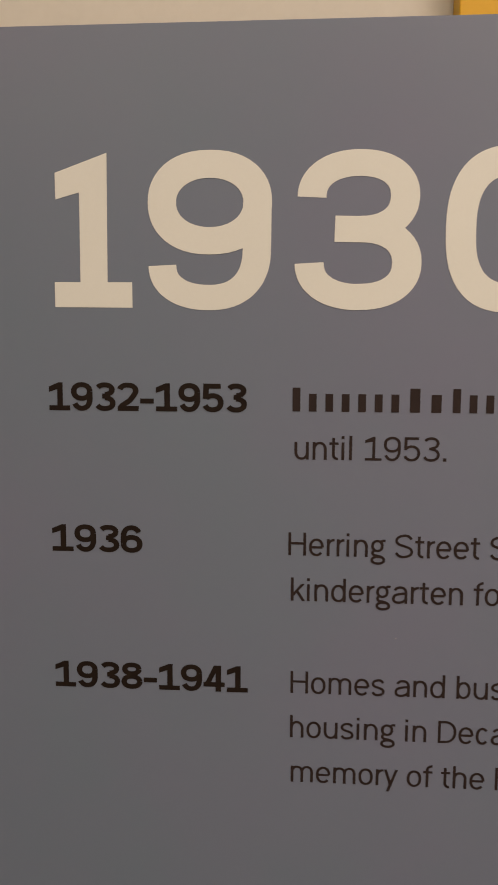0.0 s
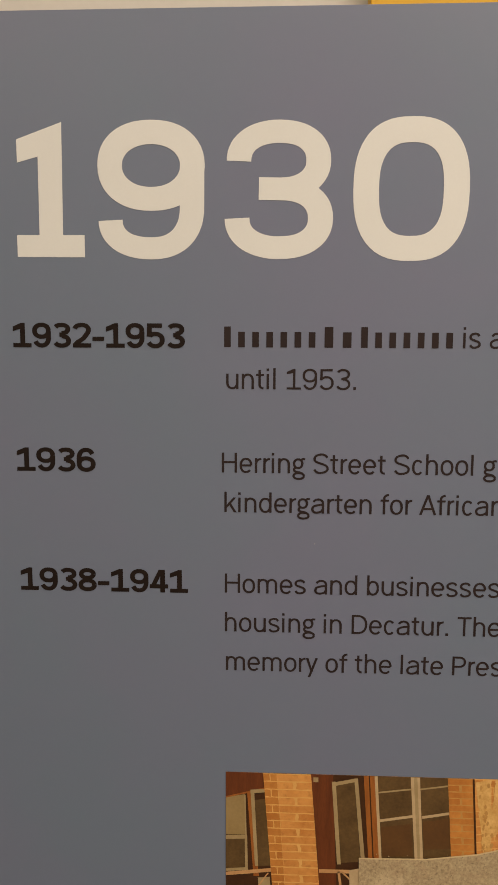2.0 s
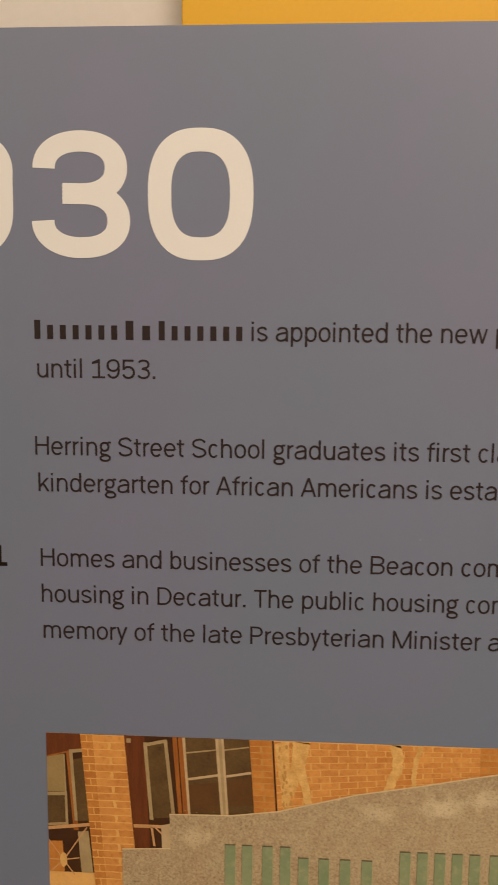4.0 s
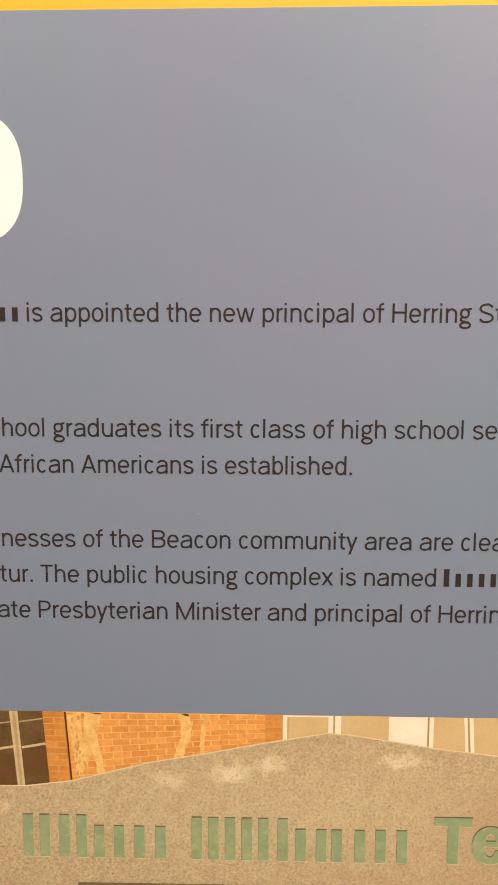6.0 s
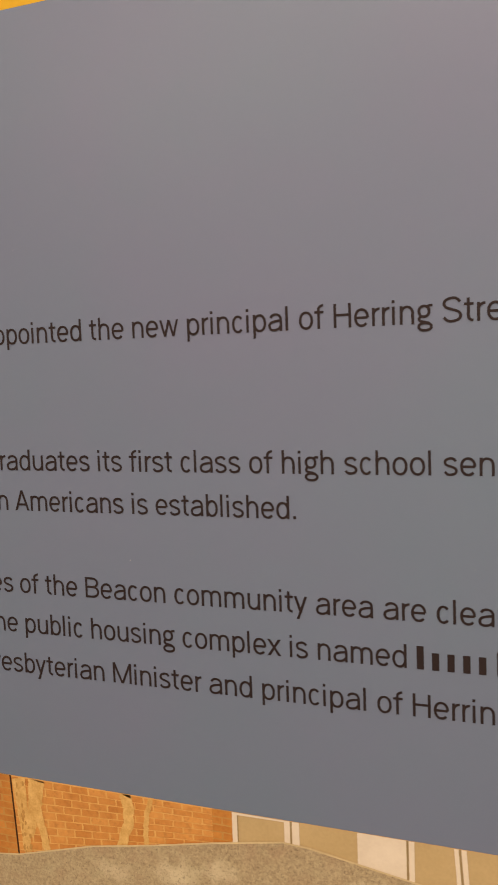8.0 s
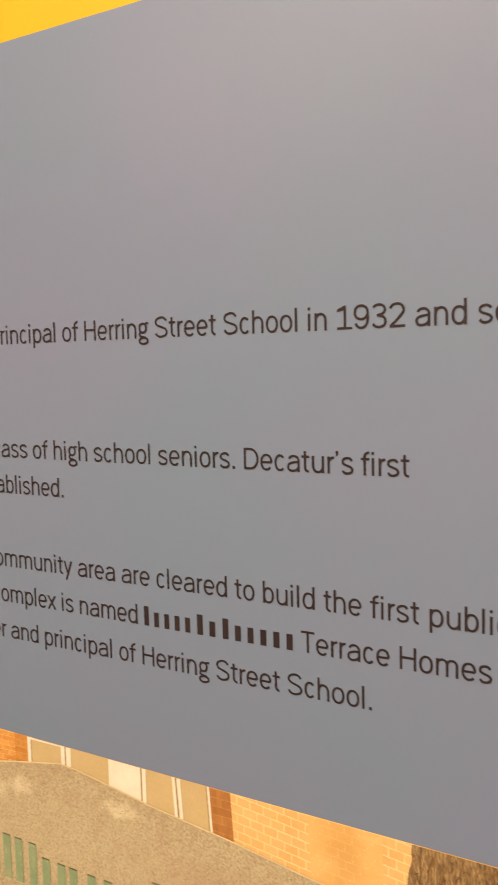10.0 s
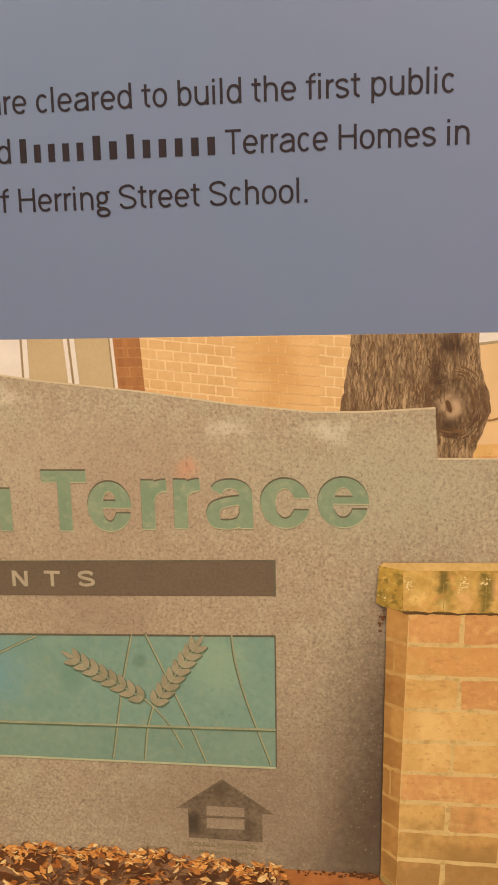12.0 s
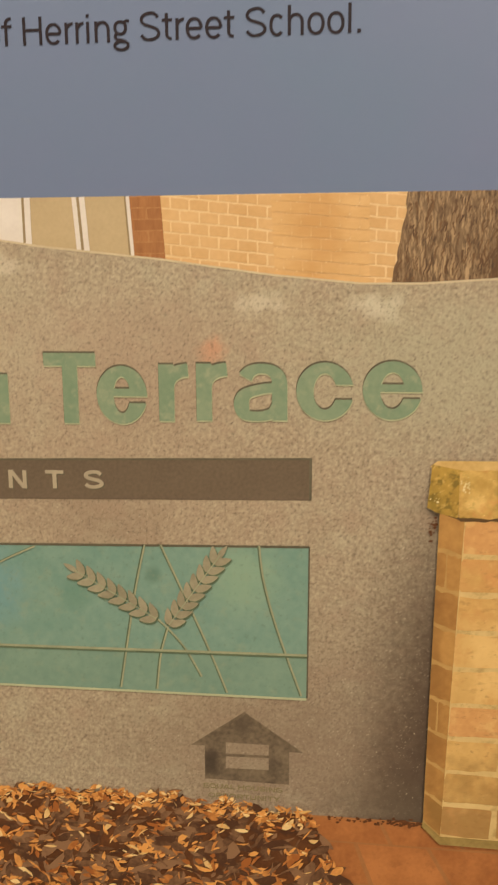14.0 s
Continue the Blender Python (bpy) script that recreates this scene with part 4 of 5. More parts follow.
def stem(pts, w, taper, n):
    fine = [(x + rng.uniform(-0.0007, 0.0007), z) for x, z in curve(pts, 6)]
    printed("climbing_stem", lambda bm, y: stroke(bm, fine, y, w, w, taper), n, p_vine)


stem([(0.1790, PZ1), (0.1800, 1.290), (0.1815, 1.275), (0.1835, 1.250)], 0.0098, (1.15, 0.62), 6.0)
stem([(0.1940, PZ1), (0.1928, 1.292), (0.1900, 1.280), (0.1850, 1.262)], 0.0120, (1.1, 0.65), 6.2)
stem([(0.1930, 1.290), (0.1945, 1.278), (0.1975, 1.266), (0.2005, 1.252)], 0.0070, (1.0, 0.8), 6.4)
stem([(0.2636, PZ1), (0.2655, 1.293), (0.2640, 1.281), (0.2580, 1.266)], 0.0088, (1.0, 0.75), 6.0)
stem([(0.2822, PZ1), (0.2785, 1.290), (0.2778, 1.280), (0.2782, 1.270)], 0.0036, (1.0, 1.0), 6.0)


def stem_spots(bm, y):
    for _ in range(26):
        f = rng.random()
        x, z = 0.1790 + 0.005 * f + rng.uniform(-0.003, 0.004), PZ1 - 0.004 - 0.050 * f
        r = rng.uniform(0.0006, 0.0014)
        shape(bm, [(x + r * math.cos(a * 1.05) * rng.uniform(0.6, 1.1), z + 1.6 * r * math.sin(a * 1.05)) for a in range(6)], y - rng.random() * 0.00008)


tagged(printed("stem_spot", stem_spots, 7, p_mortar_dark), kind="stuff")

# bright windows behind the crest of the sign
printed("window_blind", quads(upright(0.3400, 0.509, 1.262, PZ1)), 3, p_blind)
printed("white_door", quads(upright(0.4205, 0.4498, 1.262, PZ1)), 4, p_white)
printed("window_frame", quads(upright(0.3398, 0.3432, 1.27, PZ1), upright(0.3745, 0.3782, 1.28, PZ1), upright(0.3795, 0.3842, 1.28, PZ1), upright(0.4512, 0.4545, 1.27, PZ1), upright(0.4772, 0.4797, 1.262, PZ1, 0.0028), upright(0.4812, 0.4842, 1.262, PZ1, 0.0028), upright(0.5063, 0.5081, 1.262, PZ1, 0.0028), [(0.3432, PZ1 - 0.0015), (0.3745, PZ1 - 0.001), (0.3745, PZ1), (0.3432, PZ1)]), 5, p_white)
printed("frame_groove", quads(upright(0.3432, 0.3440, 1.27, PZ1), upright(0.3782, 0.3795, 1.28, PZ1), upright(0.4498, 0.4512, 1.27, PZ1), upright(0.4797, 0.4812, 1.262, PZ1, 0.0028), upright(0.5053, 0.5063, 1.262, PZ1, 0.0028)), 5, p_blind_dim)

# pale brick house on the right, with a stucco bay
printed("pier_mortar", quads(upright(0.5080, 0.5247, 1.262, PZ1, 0.0026)), 4.4, p_pier_mortar)
laid(upright(0.5084, 0.5247, 1.2635, PZ1 - 0.0003, 0.0026), 4.8, p_pier, 7, 1, 0.12)
printed("pale_mortar", quads([(0.5245, 1.25), (0.66, 1.25), (0.66, PZ1), (0.5245, PZ1)]), 3, material("print_pale_mortar", (0.83, 0.62, 0.38), (0.74, 0.52, 0.29), 60, 500, **PRINT))
laid([(0.5247, 1.2560), (0.6560, 1.2420), (0.6560, 1.3080), (0.5247, 1.3220)], 4, p_brick_pale, 11, 13, 0.16)
BAY = [(0.5850, 1.2490), (0.6330, 1.2450), (0.6320, 1.3085), (0.5815, 1.3125)]
laid(BAY, 5, p_bay, 11, 5, 0.09)
printed("stucco_wall", quads([(0.7150, 1.2300), (PX1, 1.2300), (PX1, PZ1), (0.7150, PZ1)]), 3, p_stucco)
printed("eave", quads([(0.7230, 1.2985), (PX1, 1.3025), (PX1, PZ1), (0.7230, PZ1)]), 4, p_white)
printed("eave_shade", quads([(0.7230, 1.2970), (PX1, 1.3008), (PX1, 1.3025), (0.7230, 1.2985)]), 4, p_frame_dim)
printed("course_mortar", quads([(0.7190, 1.2080), (PX1, 1.2080), (PX1, 1.2405), (0.7190, 1.2392)]), 4.5, p_mortar)
laid([(0.7190, 1.2080), (PX1, 1.2080), (PX1, 1.2400), (0.7190, 1.2388)], 5, (p_brick_gold, p_brick_rose), 5, 3, 0.10)
printed("twig", lambda bm, y: stroke(bm, curve([(0.7290, 1.2535), (0.7340, 1.2545), (0.7400, 1.2580), (0.7500, 1.2680), (PX1, 1.2760)], 6), y, 0.0009, 0.0009, (1.5, 0.6)), 5, p_twig)


# old tree behind the sign
def edge_left(z):
    return 0.6430 + 0.0075 * min(1, max(0, (z - 1.257) / 0.040)) ** 0.8


def edge_right(z):
    return 0.7235 + 0.0072 * math.exp(-((z - 1.262) / 0.017) ** 2) - 0.004 * max(0, (1.245 - z) / 0.02)


def trunk(bm, y):
    zs = [1.225 + i * (PZ1 - 1.225) / 26 for i in range(27)]
    left = [(edge_left(z) + rng.uniform(-0.0006, 0.0006), z) for z in zs]
    right = [(edge_right(z) + rng.uniform(-0.0006, 0.0006), z) for z in zs]
    shape(bm, left + right[::-1], y)


printed("tree_trunk", trunk, 6, p_bark)


def bark(count, wide, seed):
    def build(bm, y):
        r = random.Random(seed)
        for _ in range(count):
            f, z = r.random(), r.uniform(1.232, 1.300)
            h = r.uniform(0.003, 0.008)
            pts = []
            for k in range(5):
                zz = min(PZ1, z + h * k / 4)
                swirl = 0.006 * math.exp(-((zz - 1.262) / 0.02) ** 2) * math.copysign(1, f - 0.78) * math.exp(-((f - 0.78) / 0.18) ** 2)
                x = edge_left(zz) + (edge_right(zz) - edge_left(zz)) * (0.02 + 0.96 * f) + r.uniform(-0.0005, 0.0005) + swirl + 0.0006 * math.sin(zz * 500 + f * 40)
                pts.append((x, zz))
            stroke(bm, pts, y - r.random() * 0.00005, r.uniform(0.4, 1.0) * wide, None, (0.5, 1.0))
    return build


tagged(printed("bark_furrow", bark(300, 0.0011, 7), 7, p_bark_dark), kind="stuff")
tagged(printed("bark_ridge", bark(110, 0.0013, 8), 7.6, p_bark), kind="stuff")


def knot_folds(count, wide, seed, arcs):
    """Short uneven folds of bark that bend round the knot."""
    def build(bm, y):
        r = random.Random(seed)
        for _ in range(count):
            a0, a1, near, far = r.choice(arcs)
            d, a = r.uniform(near, far), r.uniform(a0, a1)
            pts = [(min(edge_right(z) - 0.0006, x + r.uniform(-0.0004, 0.0004)), max(1.2330, min(PZ1, z))) for x, z in bow(0.7085, 1.2625, d, d * 1.15, a, a + r.uniform(12, 34), 6, 1.0)]
            stroke(bm, pts, y - r.random() * 0.00006, wide * r.uniform(0.5, 1.3), None, (0.3, 1.0))
    return build


tagged(printed("knot_fold", knot_folds(70, 0.0016, 14, ((95, 190, 0.0105, 0.0190), (-75, 70, 0.0120, 0.0205), (200, 320, 0.0110, 0.0165))), 8, p_bark_dark), kind="stuff")
tagged(printed("knot_ridge", knot_folds(40, 0.0012, 15, ((60, 180, 0.0110, 0.0200), (-70, 60, 0.0110, 0.0200))), 8.6, p_bark), kind="stuff")


def oval(x, z, rx, rz, tilt=0.0, n=22, rough=0.0):
    out = []
    for i in range(n):
        a = 2 * math.pi * i / n
        k = 1 + rng.uniform(-rough, rough)
        u, v = rx * k * math.cos(a), rz * k * math.sin(a)
        out.append((x + u * math.cos(tilt) - v * math.sin(tilt), z + u * math.sin(tilt) + v * math.cos(tilt)))
    return out


printed("knot_hole", lambda bm, y: shape(bm, oval(0.7068, 1.2626, 0.0012, 0.0038, 0.32, 14, 0.12), y), 11, p_glass_warm)

# carved granite sign
CREST = [(0.0577, 1.2120), (0.0951, 1.2140), (0.0943, 1.2422), (0.1420, 1.2432), (0.1770, 1.2480), (0.2360, 1.2640), (0.2840, 1.2730), (0.3230, 1.2812), (0.3735, 1.2905), (0.3910, 1.2895), (0.4600, 1.2790), (0.5250, 1.2718), (0.5810, 1.2638), (0.6290, 1.2590), (0.6600, 1.2590), (0.6992, 1.2612), (0.7008, 1.2310), (0.7490, 1.2312), (0.7465, 1.1660)]
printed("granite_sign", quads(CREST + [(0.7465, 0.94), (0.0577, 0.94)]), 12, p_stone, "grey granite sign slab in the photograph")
printed("granite_rim", lambda bm, y: (stroke(bm, CREST[2:16], y, 0.0011), stroke(bm, CREST[16:], y, 0.0013), stroke(bm, CREST[:2], y, 0.0011)), 13, p_stone_rim)


def flecks(bm, y):
    r = random.Random(21)
    for _ in range(1700):
        x, z = r.uniform(0.06, 0.742), r.uniform(0.965, 1.286)
        top = 1.291 - 0.18 * abs(x - 0.374) if abs(x - 0.374) < 0.2 else 1.252
        if z > top - 0.004 or (x > 0.695 and z > 1.226) or (x < 0.095 and z > 1.206):
            continue
        s = r.uniform(0.0002, 0.0005) * (1.4 if r.random() < 0.05 else 1)
        a = r.uniform(0, 3.14)
        shape(bm, [(x + s * math.cos(a + k * 1.57) * (1.5 if k % 2 else 0.8), z + s * math.sin(a + k * 1.57) * (1.5 if k % 2 else 0.8)) for k in range(4)], y)


tagged(printed("granite_grain", flecks, 13, p_fleck), kind="stuff")


def bold_bowl(c, w, X):
    """The stone-cut c or e, w wide: heavy sides, thin head and foot, ends cut level."""
    mx, mz, A, B, a, b = w / 2, X / 2, w / 2, X / 2 + 0.012, w / 2 - 0.245, X / 2 - 0.140
    high, low, bar_z = 0.50, 0.285, (0.385, 0.490)

    def arc_of(rx, rz, z0, z1, turn):
        # from height z0 on the right, anticlockwise, to height z1 on the right or the left
        p = math.asin(max(-1, min(1, (z0 - mz) / rz)))
        q = math.asin(max(-1, min(1, (z1 - mz) / rz)))
        q = math.pi - q if turn == "left" else 2 * math.pi + q
        return [(mx + rx * math.cos(p + (q - p) * i / 26), mz + rz * math.sin(p + (q - p) * i / 26)) for i in range(27)]

    if c == "c":
        return [arc_of(A, B, high, low, "right") + arc_of(a, b, high, low, "right")[::-1]]
    z0, z1 = bar_z
    head = arc_of(A, B, z0, z0, "left") + arc_of(a, b, z0, z0, "left")[::-1]
    foot = [p for p in arc_of(A, B, z0, low, "right") if p[0] < mx and p[1] <= z0 or p[1] < mz - 0.02 and p[0] >= mx and p[1] <= low + 1e-6]
    back = [p for p in arc_of(a, b, z0, low, "right") if p[0] < mx and p[1] <= z0 or p[1] < mz - 0.02 and p[0] >= mx and p[1] <= low + 1e-6]
    left_out, left_in = arc_of(A, B, z0, z0, "left")[-1], arc_of(a, b, z0, z0, "left")[-1]
    right_in = arc_of(a, b, z0, z0, "left")[0]
    return [head, [left_out] + foot + back[::-1] + [left_in], [left_in, right_in, (right_in[0], z1), (left_in[0], z1)]]


# carved lettering: painted shadow on the upper lip, painted light on the lower lip, green fill
def carved(name, build, lift=0.0):
    for n, dx, dz, mat in ((14, -0.0002, 0.0010, p_cut_dark), (15, 0.0002, -0.0008, p_cut_light), (16, 0.0, 0.0, p_sage)):
        bm = bmesh.new()
        build(bm, level(n + lift), dx, dz)
        part(name if n == 16 else name + "_lip", bm, mat, photo)


for i, (c, x0, x1, base) in enumerate((("T", 0.4578, 0.4868, 1.1843), ("e", 0.4870, 0.5150, 1.1848), ("r", 0.5215, 0.5382, 1.1862), ("r", 0.5420, 0.5592, 1.1868), ("a", 0.5622, 0.5908, 1.1875), ("c", 0.5955, 0.6258, 1.1884), ("e", 0.6303, 0.6610, 1.1892))):
    cap = 0.0384 - 0.0012 * (i > 3)
    if c in "ce":
        def cut(bm, y, dx, dz):
            for k, piece in enumerate(bold_bowl(c, (x1 - x0) / cap, 0.80)):
                shape(bm, [(x0 + dx + u * cap, base + dz + v * cap) for u, v in piece], y - 0.000004 * k)
    else:
        def cut(bm, y, dx, dz):
            letters(bm, c, x0 + dx, x1 + dx, base + dz, cap, y, 0.218, 0.80, 0.62 if c == "a" else 0.82)
    carved("carved_letter", cut, 0.4 * (i % 2))
for x0, x1, top, n in ((0.1370, 0.1580, 1.2190, 2), (0.1655, 0.1730, 1.2190, 1), (0.1790, 0.1865, 1.2190, 1), (0.1930, 0.2165, 1.2105, 2), (0.2245, 0.2490, 1.2105, 2), (0.2695, 0.3165, 1.2190, 4), (0.3215, 0.3290, 1.2190, 1), (0.3365, 0.3440, 1.2190, 1), (0.3505, 0.3745, 1.2105, 2), (0.3785, 0.4045, 1.2105, 2), (0.4125, 0.4370, 1.2108, 2)):
    for k in range(n):
        a = x0 + (x1 - x0 - 0.008) * (k / (n - 1) if n > 1 else 0)
        carved("carved_bar", lambda bm, y, dx, dz: bar(bm, a + dx, a + 0.008 + dx, 1.1838 + dz, top + dz, y))

# dark band with raised letters
BAND = ((0.179, 1.1380, 1.1612), (0.400, 1.1397, 1.1624), (0.604, 1.1439, 1.1668))
printed("dark_band", quads([(x, a) for x, a, b in BAND] + [(x, b) for x, a, b in BAND[::-1]]), 14, p_bar)
# recess shadow along the band's edges, put into dark ink
printed("band_lip", quads([(x, b - 0.0005) for x, a, b in BAND] + [(x, b + 0.0006) for x, a, b in BAND[::-1]], [(0.6026, 1.1440), (0.6040, 1.1440), (0.6042, 1.1668), (0.6028, 1.1668)]), 15, p_cut_dark)
for c, x0, x1 in (("E", 0.4135, 0.4220), ("N", 0.4330, 0.4435), ("T", 0.4545, 0.4650), ("S", 0.4765, 0.4880)):
    for name, n, dx, dz, mat in (("letter_shade", 14.5, 0.0006, -0.0006, p_cut_dark), ("band_letter", 15, 0.0, 0.0, p_bar_letter)):
        bm = bmesh.new()
        letters(bm, c, x0 + 0.0010 + dx, x1 + 0.0010 + dx, 1.1466 + 0.02 * (x0 - 0.43) + dz, 0.0104, level(n), 0.22)
        part(name, bm, mat, photo)

# green inlay with ears of wheat, set as one piece
INLAY = [(0.179, 1.0262), (0.6017, 1.0278), (0.6030, 1.1176), (0.400, 1.1130), (0.179, 1.1112)]
printed("green_inlay", quads(INLAY), 14, p_teal, "weathered green inlay with ears of wheat")
printed("inlay_foot", quads([(0.179, 1.0262), (0.6017, 1.0278), (0.6022, 1.0530), (0.400, 1.0500), (0.179, 1.0480)]), 15, p_teal_low)
# painted shadow at the inlay's lip, painted light along its sill
printed("inlay_lip", quads([(0.179, 1.1106), (0.400, 1.1124), (0.6030, 1.1170), (0.6030, 1.1183), (0.400, 1.1137), (0.179, 1.1119)], [(0.6018, 1.0285), (0.6026, 1.0285), (0.6034, 1.1176), (0.6026, 1.1176)]), 16, p_cut_dark)
printed("inlay_sill", quads([(0.179, 1.0254), (0.6020, 1.0270), (0.6017, 1.0284), (0.179, 1.0268)]), 16, p_cut_light)
STEMS = [[(0.5109, 1.1160), (0.5041, 1.0853), (0.4945, 1.0293)], [(0.5201, 1.1162), (0.5308, 1.0920), (0.5465, 1.0556), (0.5567, 1.0293)], [(0.5754, 1.1175), (0.5777, 1.0980), (0.5850, 1.0700), (0.5989, 1.0297)], [(0.5150, 1.0738), (0.5224, 1.0675), (0.5329, 1.0551), (0.5421, 1.0385)], [(0.5233, 1.0680), (0.5186, 1.0510), (0.5159, 1.0294)], [(0.4135, 1.0960), (0.4300, 1.1050), (0.4470, 1.1130)], [(0.3830, 1.0450), (0.4080, 1.0280)]]


for i, s in enumerate(STEMS):
    printed("stem_shadow", lambda bm, y: stroke(bm, [(x - 0.0006, z) for x, z in curve(s, 8)], y, 0.0010), 16 + 0.1 * i, p_line_dark)
    printed("stem_line", lambda bm, y: stroke(bm, [(x + 0.0002, z) for x, z in curve(s, 8)], y, 0.0010), 17 + 0.1 * i, p_line)
printed("level_line", lambda bm, y: stroke(bm, [(0.179, 1.0500), (0.400, 1.0518), (0.6022, 1.0545)], y, 0.0014), 18, p_line)
printed("level_shadow", lambda bm, y: stroke(bm, [(0.179, 1.0488), (0.400, 1.0506), (0.6022, 1.0533)], y, 0.0010), 18, p_line_dark)


def grain(name, q, w, length, wide, n, mat, dx=0.0, dz=0.0):
    """A pointed grain that lies at q and points along w."""
    out = []
    for k in range(14):
        t = 2 * math.pi * k / 14
        u, v = length * math.cos(t), wide * math.sin(t) * (1.0 - 0.35 * math.cos(t)) * (1 - 0.25 * math.cos(t) ** 2)
        out.append((q.x + dx + u * math.cos(w) - v * math.sin(w), q.y + dz + u * math.sin(w) + v * math.cos(w)))
    printed(name, [out], n, mat)


for root, tip in (((0.5167, 1.0726), (0.4693, 1.1002)), ((0.5238, 1.069), (0.5539, 1.1117)), ((0.3905, 1.0715), (0.4150, 1.1060))):
    a, b = Vector(root), Vector(tip)
    lean = math.atan2(b.y - a.y, b.x - a.x)
    for i in range(8):
        at = a + (b - a) * (i / 8)
        for side in (-1, 1):
            w = lean + side * 0.66
            q = at + Vector((math.cos(w), math.sin(w))) * 0.0052
            grain("grain_shadow", q, w, 0.0053, 0.0026, 19 + 0.05 * i + 0.02 * side, p_line_dark, 0.0003, -0.0006)
            grain("wheat_grain", q, w, 0.0051, 0.0022, 20 + 0.05 * i + 0.02 * side, p_wheat)
    grain("wheat_grain", b + Vector((math.cos(lean), math.sin(lean))) * 0.002, lean, 0.0046, 0.0016, 20.6, p_wheat)
    printed("wheat_spine", lambda bm, y: stroke(bm, [root, tip], y, 0.0007), 21, p_line)

# dark house mark and the two rows of unreadable writing under it
printed("house_mark", quads([(0.5350, 0.9953), (0.5431, 0.9954), (0.5429, 0.9744), (0.5922, 0.9738), (0.5922, 0.9946), (0.6002, 0.9943), (0.5664, 1.0178)]), 14, p_house)
printed("house_window", quads([(0.5556, 0.9982), (0.5806, 0.9981), (0.5805, 0.9914), (0.5554, 0.9912)], [(0.5554, 0.9894), (0.5805, 0.9898), (0.5803, 0.9823), (0.5552, 0.9818)]), 15, p_stone)


for text, x0, x1, z in (("EQUAL HOUSING", 0.5420, 0.5884, 0.9684), ("OPPORTUNITY", 0.5446, 0.5869, 0.9624)):
    bm = bmesh.new()
    letters(bm, text, x0, x1, z, 0.0030, level(14), 0.20)
    part("small_writing", bm, p_tiny, photo)

# paving, mulch and the brick pillar in front
printed("paving", quads([(0, PZ0), (PX1, PZ0), (PX1, 0.9560), (0.600, 0.9560), (0, 0.955)]), 22, p_tile_joint)


def tiles():
    # courses run towards the reader, fanning out as they come near
    rows = [0.9555, 0.9400, 0.9130, 0.8720, 0.80]
    for i, (a, b) in enumerate(zip(rows, rows[1:])):
        for j in range(-1, 6):
            def at(u, z):
                f = (0.9555 - z) / 0.05
                return (0.606 + (u + 0.5 * (i % 2)) * 0.038 * (1 + 0.28 * f) + 0.013 * f, z)
            q = [at(j + 0.03, b + 0.0006), at(j + 0.97, b + 0.0006), at(j + 0.97, a - 0.0006), at(j + 0.03, a - 0.0006)]
            q = [(min(PX1, max(0.59, x)), z) for x, z in q]
            if q[1][0] - q[0][0] > 0.004:
                printed("paving_tile", [q], 23, p_tile)


tiles()


def litter_and_shade(bm, y):
    r = random.Random(12)
    # dark debris; the last group draws contact shade at the pillar's foot
    spots = [(0.612 + 0.058 * r.random() ** 0.6, 0.9550 + r.gauss(0, 0.0011)) for _ in range(70)] + [(0.6690 + r.uniform(-0.0025, 0.0015), r.uniform(1.122, 1.138)) for _ in range(18)] + [(r.uniform(0.652, 0.6690), 0.9552 + r.gauss(0, 0.0010)) for _ in range(40)]
    for x, z in spots:
        s, a = r.uniform(0.0004, 0.0015), r.uniform(0, 3)
        shape(bm, [(x + s * math.cos(a + k) * r.uniform(0.5, 1.2), z + 0.7 * s * math.sin(a + k) * r.uniform(0.6, 1.2)) for k in (0, 0.9, 1.9, 2.9, 4.0, 5.1)], y - r.random() * 0.0002)


tagged(printed("foot_litter", litter_and_shade, 24, p_mulch), kind="stuff")


def mulch_top(x):
    return 0.9610 + 0.0010 * min(1, max(0, (x - 0.40) / 0.1)) - 0.0070 * max(0, (x - 0.51) / 0.10) ** 1.3 + 0.0018 * math.sin(x * 160) + 0.0012 * math.sin(x * 410)


def mulch_end(z):
    return 0.606 + 0.024 * min(1, (0.956 - z) / 0.05) + 0.10 * max(0, 0.906 - z)


def mulch_ground(bm, y):
    top = [(i * 0.606 / 60, mulch_top(i * 0.606 / 60) - 0.001) for i in range(61)]
    side = [(mulch_end(z) - 0.002, z) for z in (0.945, 0.93, 0.915, 0.90, 0.86, PZ0)]
    shape(bm, top + side + [(0, PZ0)], y)


printed("mulch_ground", mulch_ground, 25, p_mulch)


def chips(count, seed, lo, hi, depth, rim=False):
    def build(bm, y):
        r = random.Random(seed)
        for _ in range(count):
            z = r.uniform(PZ0 + 0.003, 0.9665)
            x = r.uniform(0.30, 0.64) if r.random() < 0.8 else r.uniform(0.004, 0.30)
            if rim:
                z = mulch_top(x) + r.uniform(-0.007, 0.0022)
            if z > mulch_top(x) + 0.0023 or x > mulch_end(z) - 0.001:
                continue
            near = 0.75 + 6 * max(0, 0.965 - z)
            s, a = r.uniform(lo, hi) * near, r.gauss(0.1, 0.7)
            w = s * r.choice((0.12, 0.2, 0.3, 0.42, 0.55))
            bend = r.uniform(-0.35, 0.35) * s
            out = []
            for u, v in ((-1, 0), (-0.5, -0.8), (0.2, -1), (0.8, -0.5), (1, 0.1), (0.4, 0.9), (-0.4, 0.8)):
                p, q = u * s * r.uniform(0.8, 1.1), v * w * r.uniform(0.7, 1.1) + bend * u * u
                out.append((x + p * math.cos(a) - q * math.sin(a), max(PZ0 + 0.001, z + p * math.sin(a) + q * math.cos(a))))
            shape(bm, out, y - r.random() * depth)
    return build


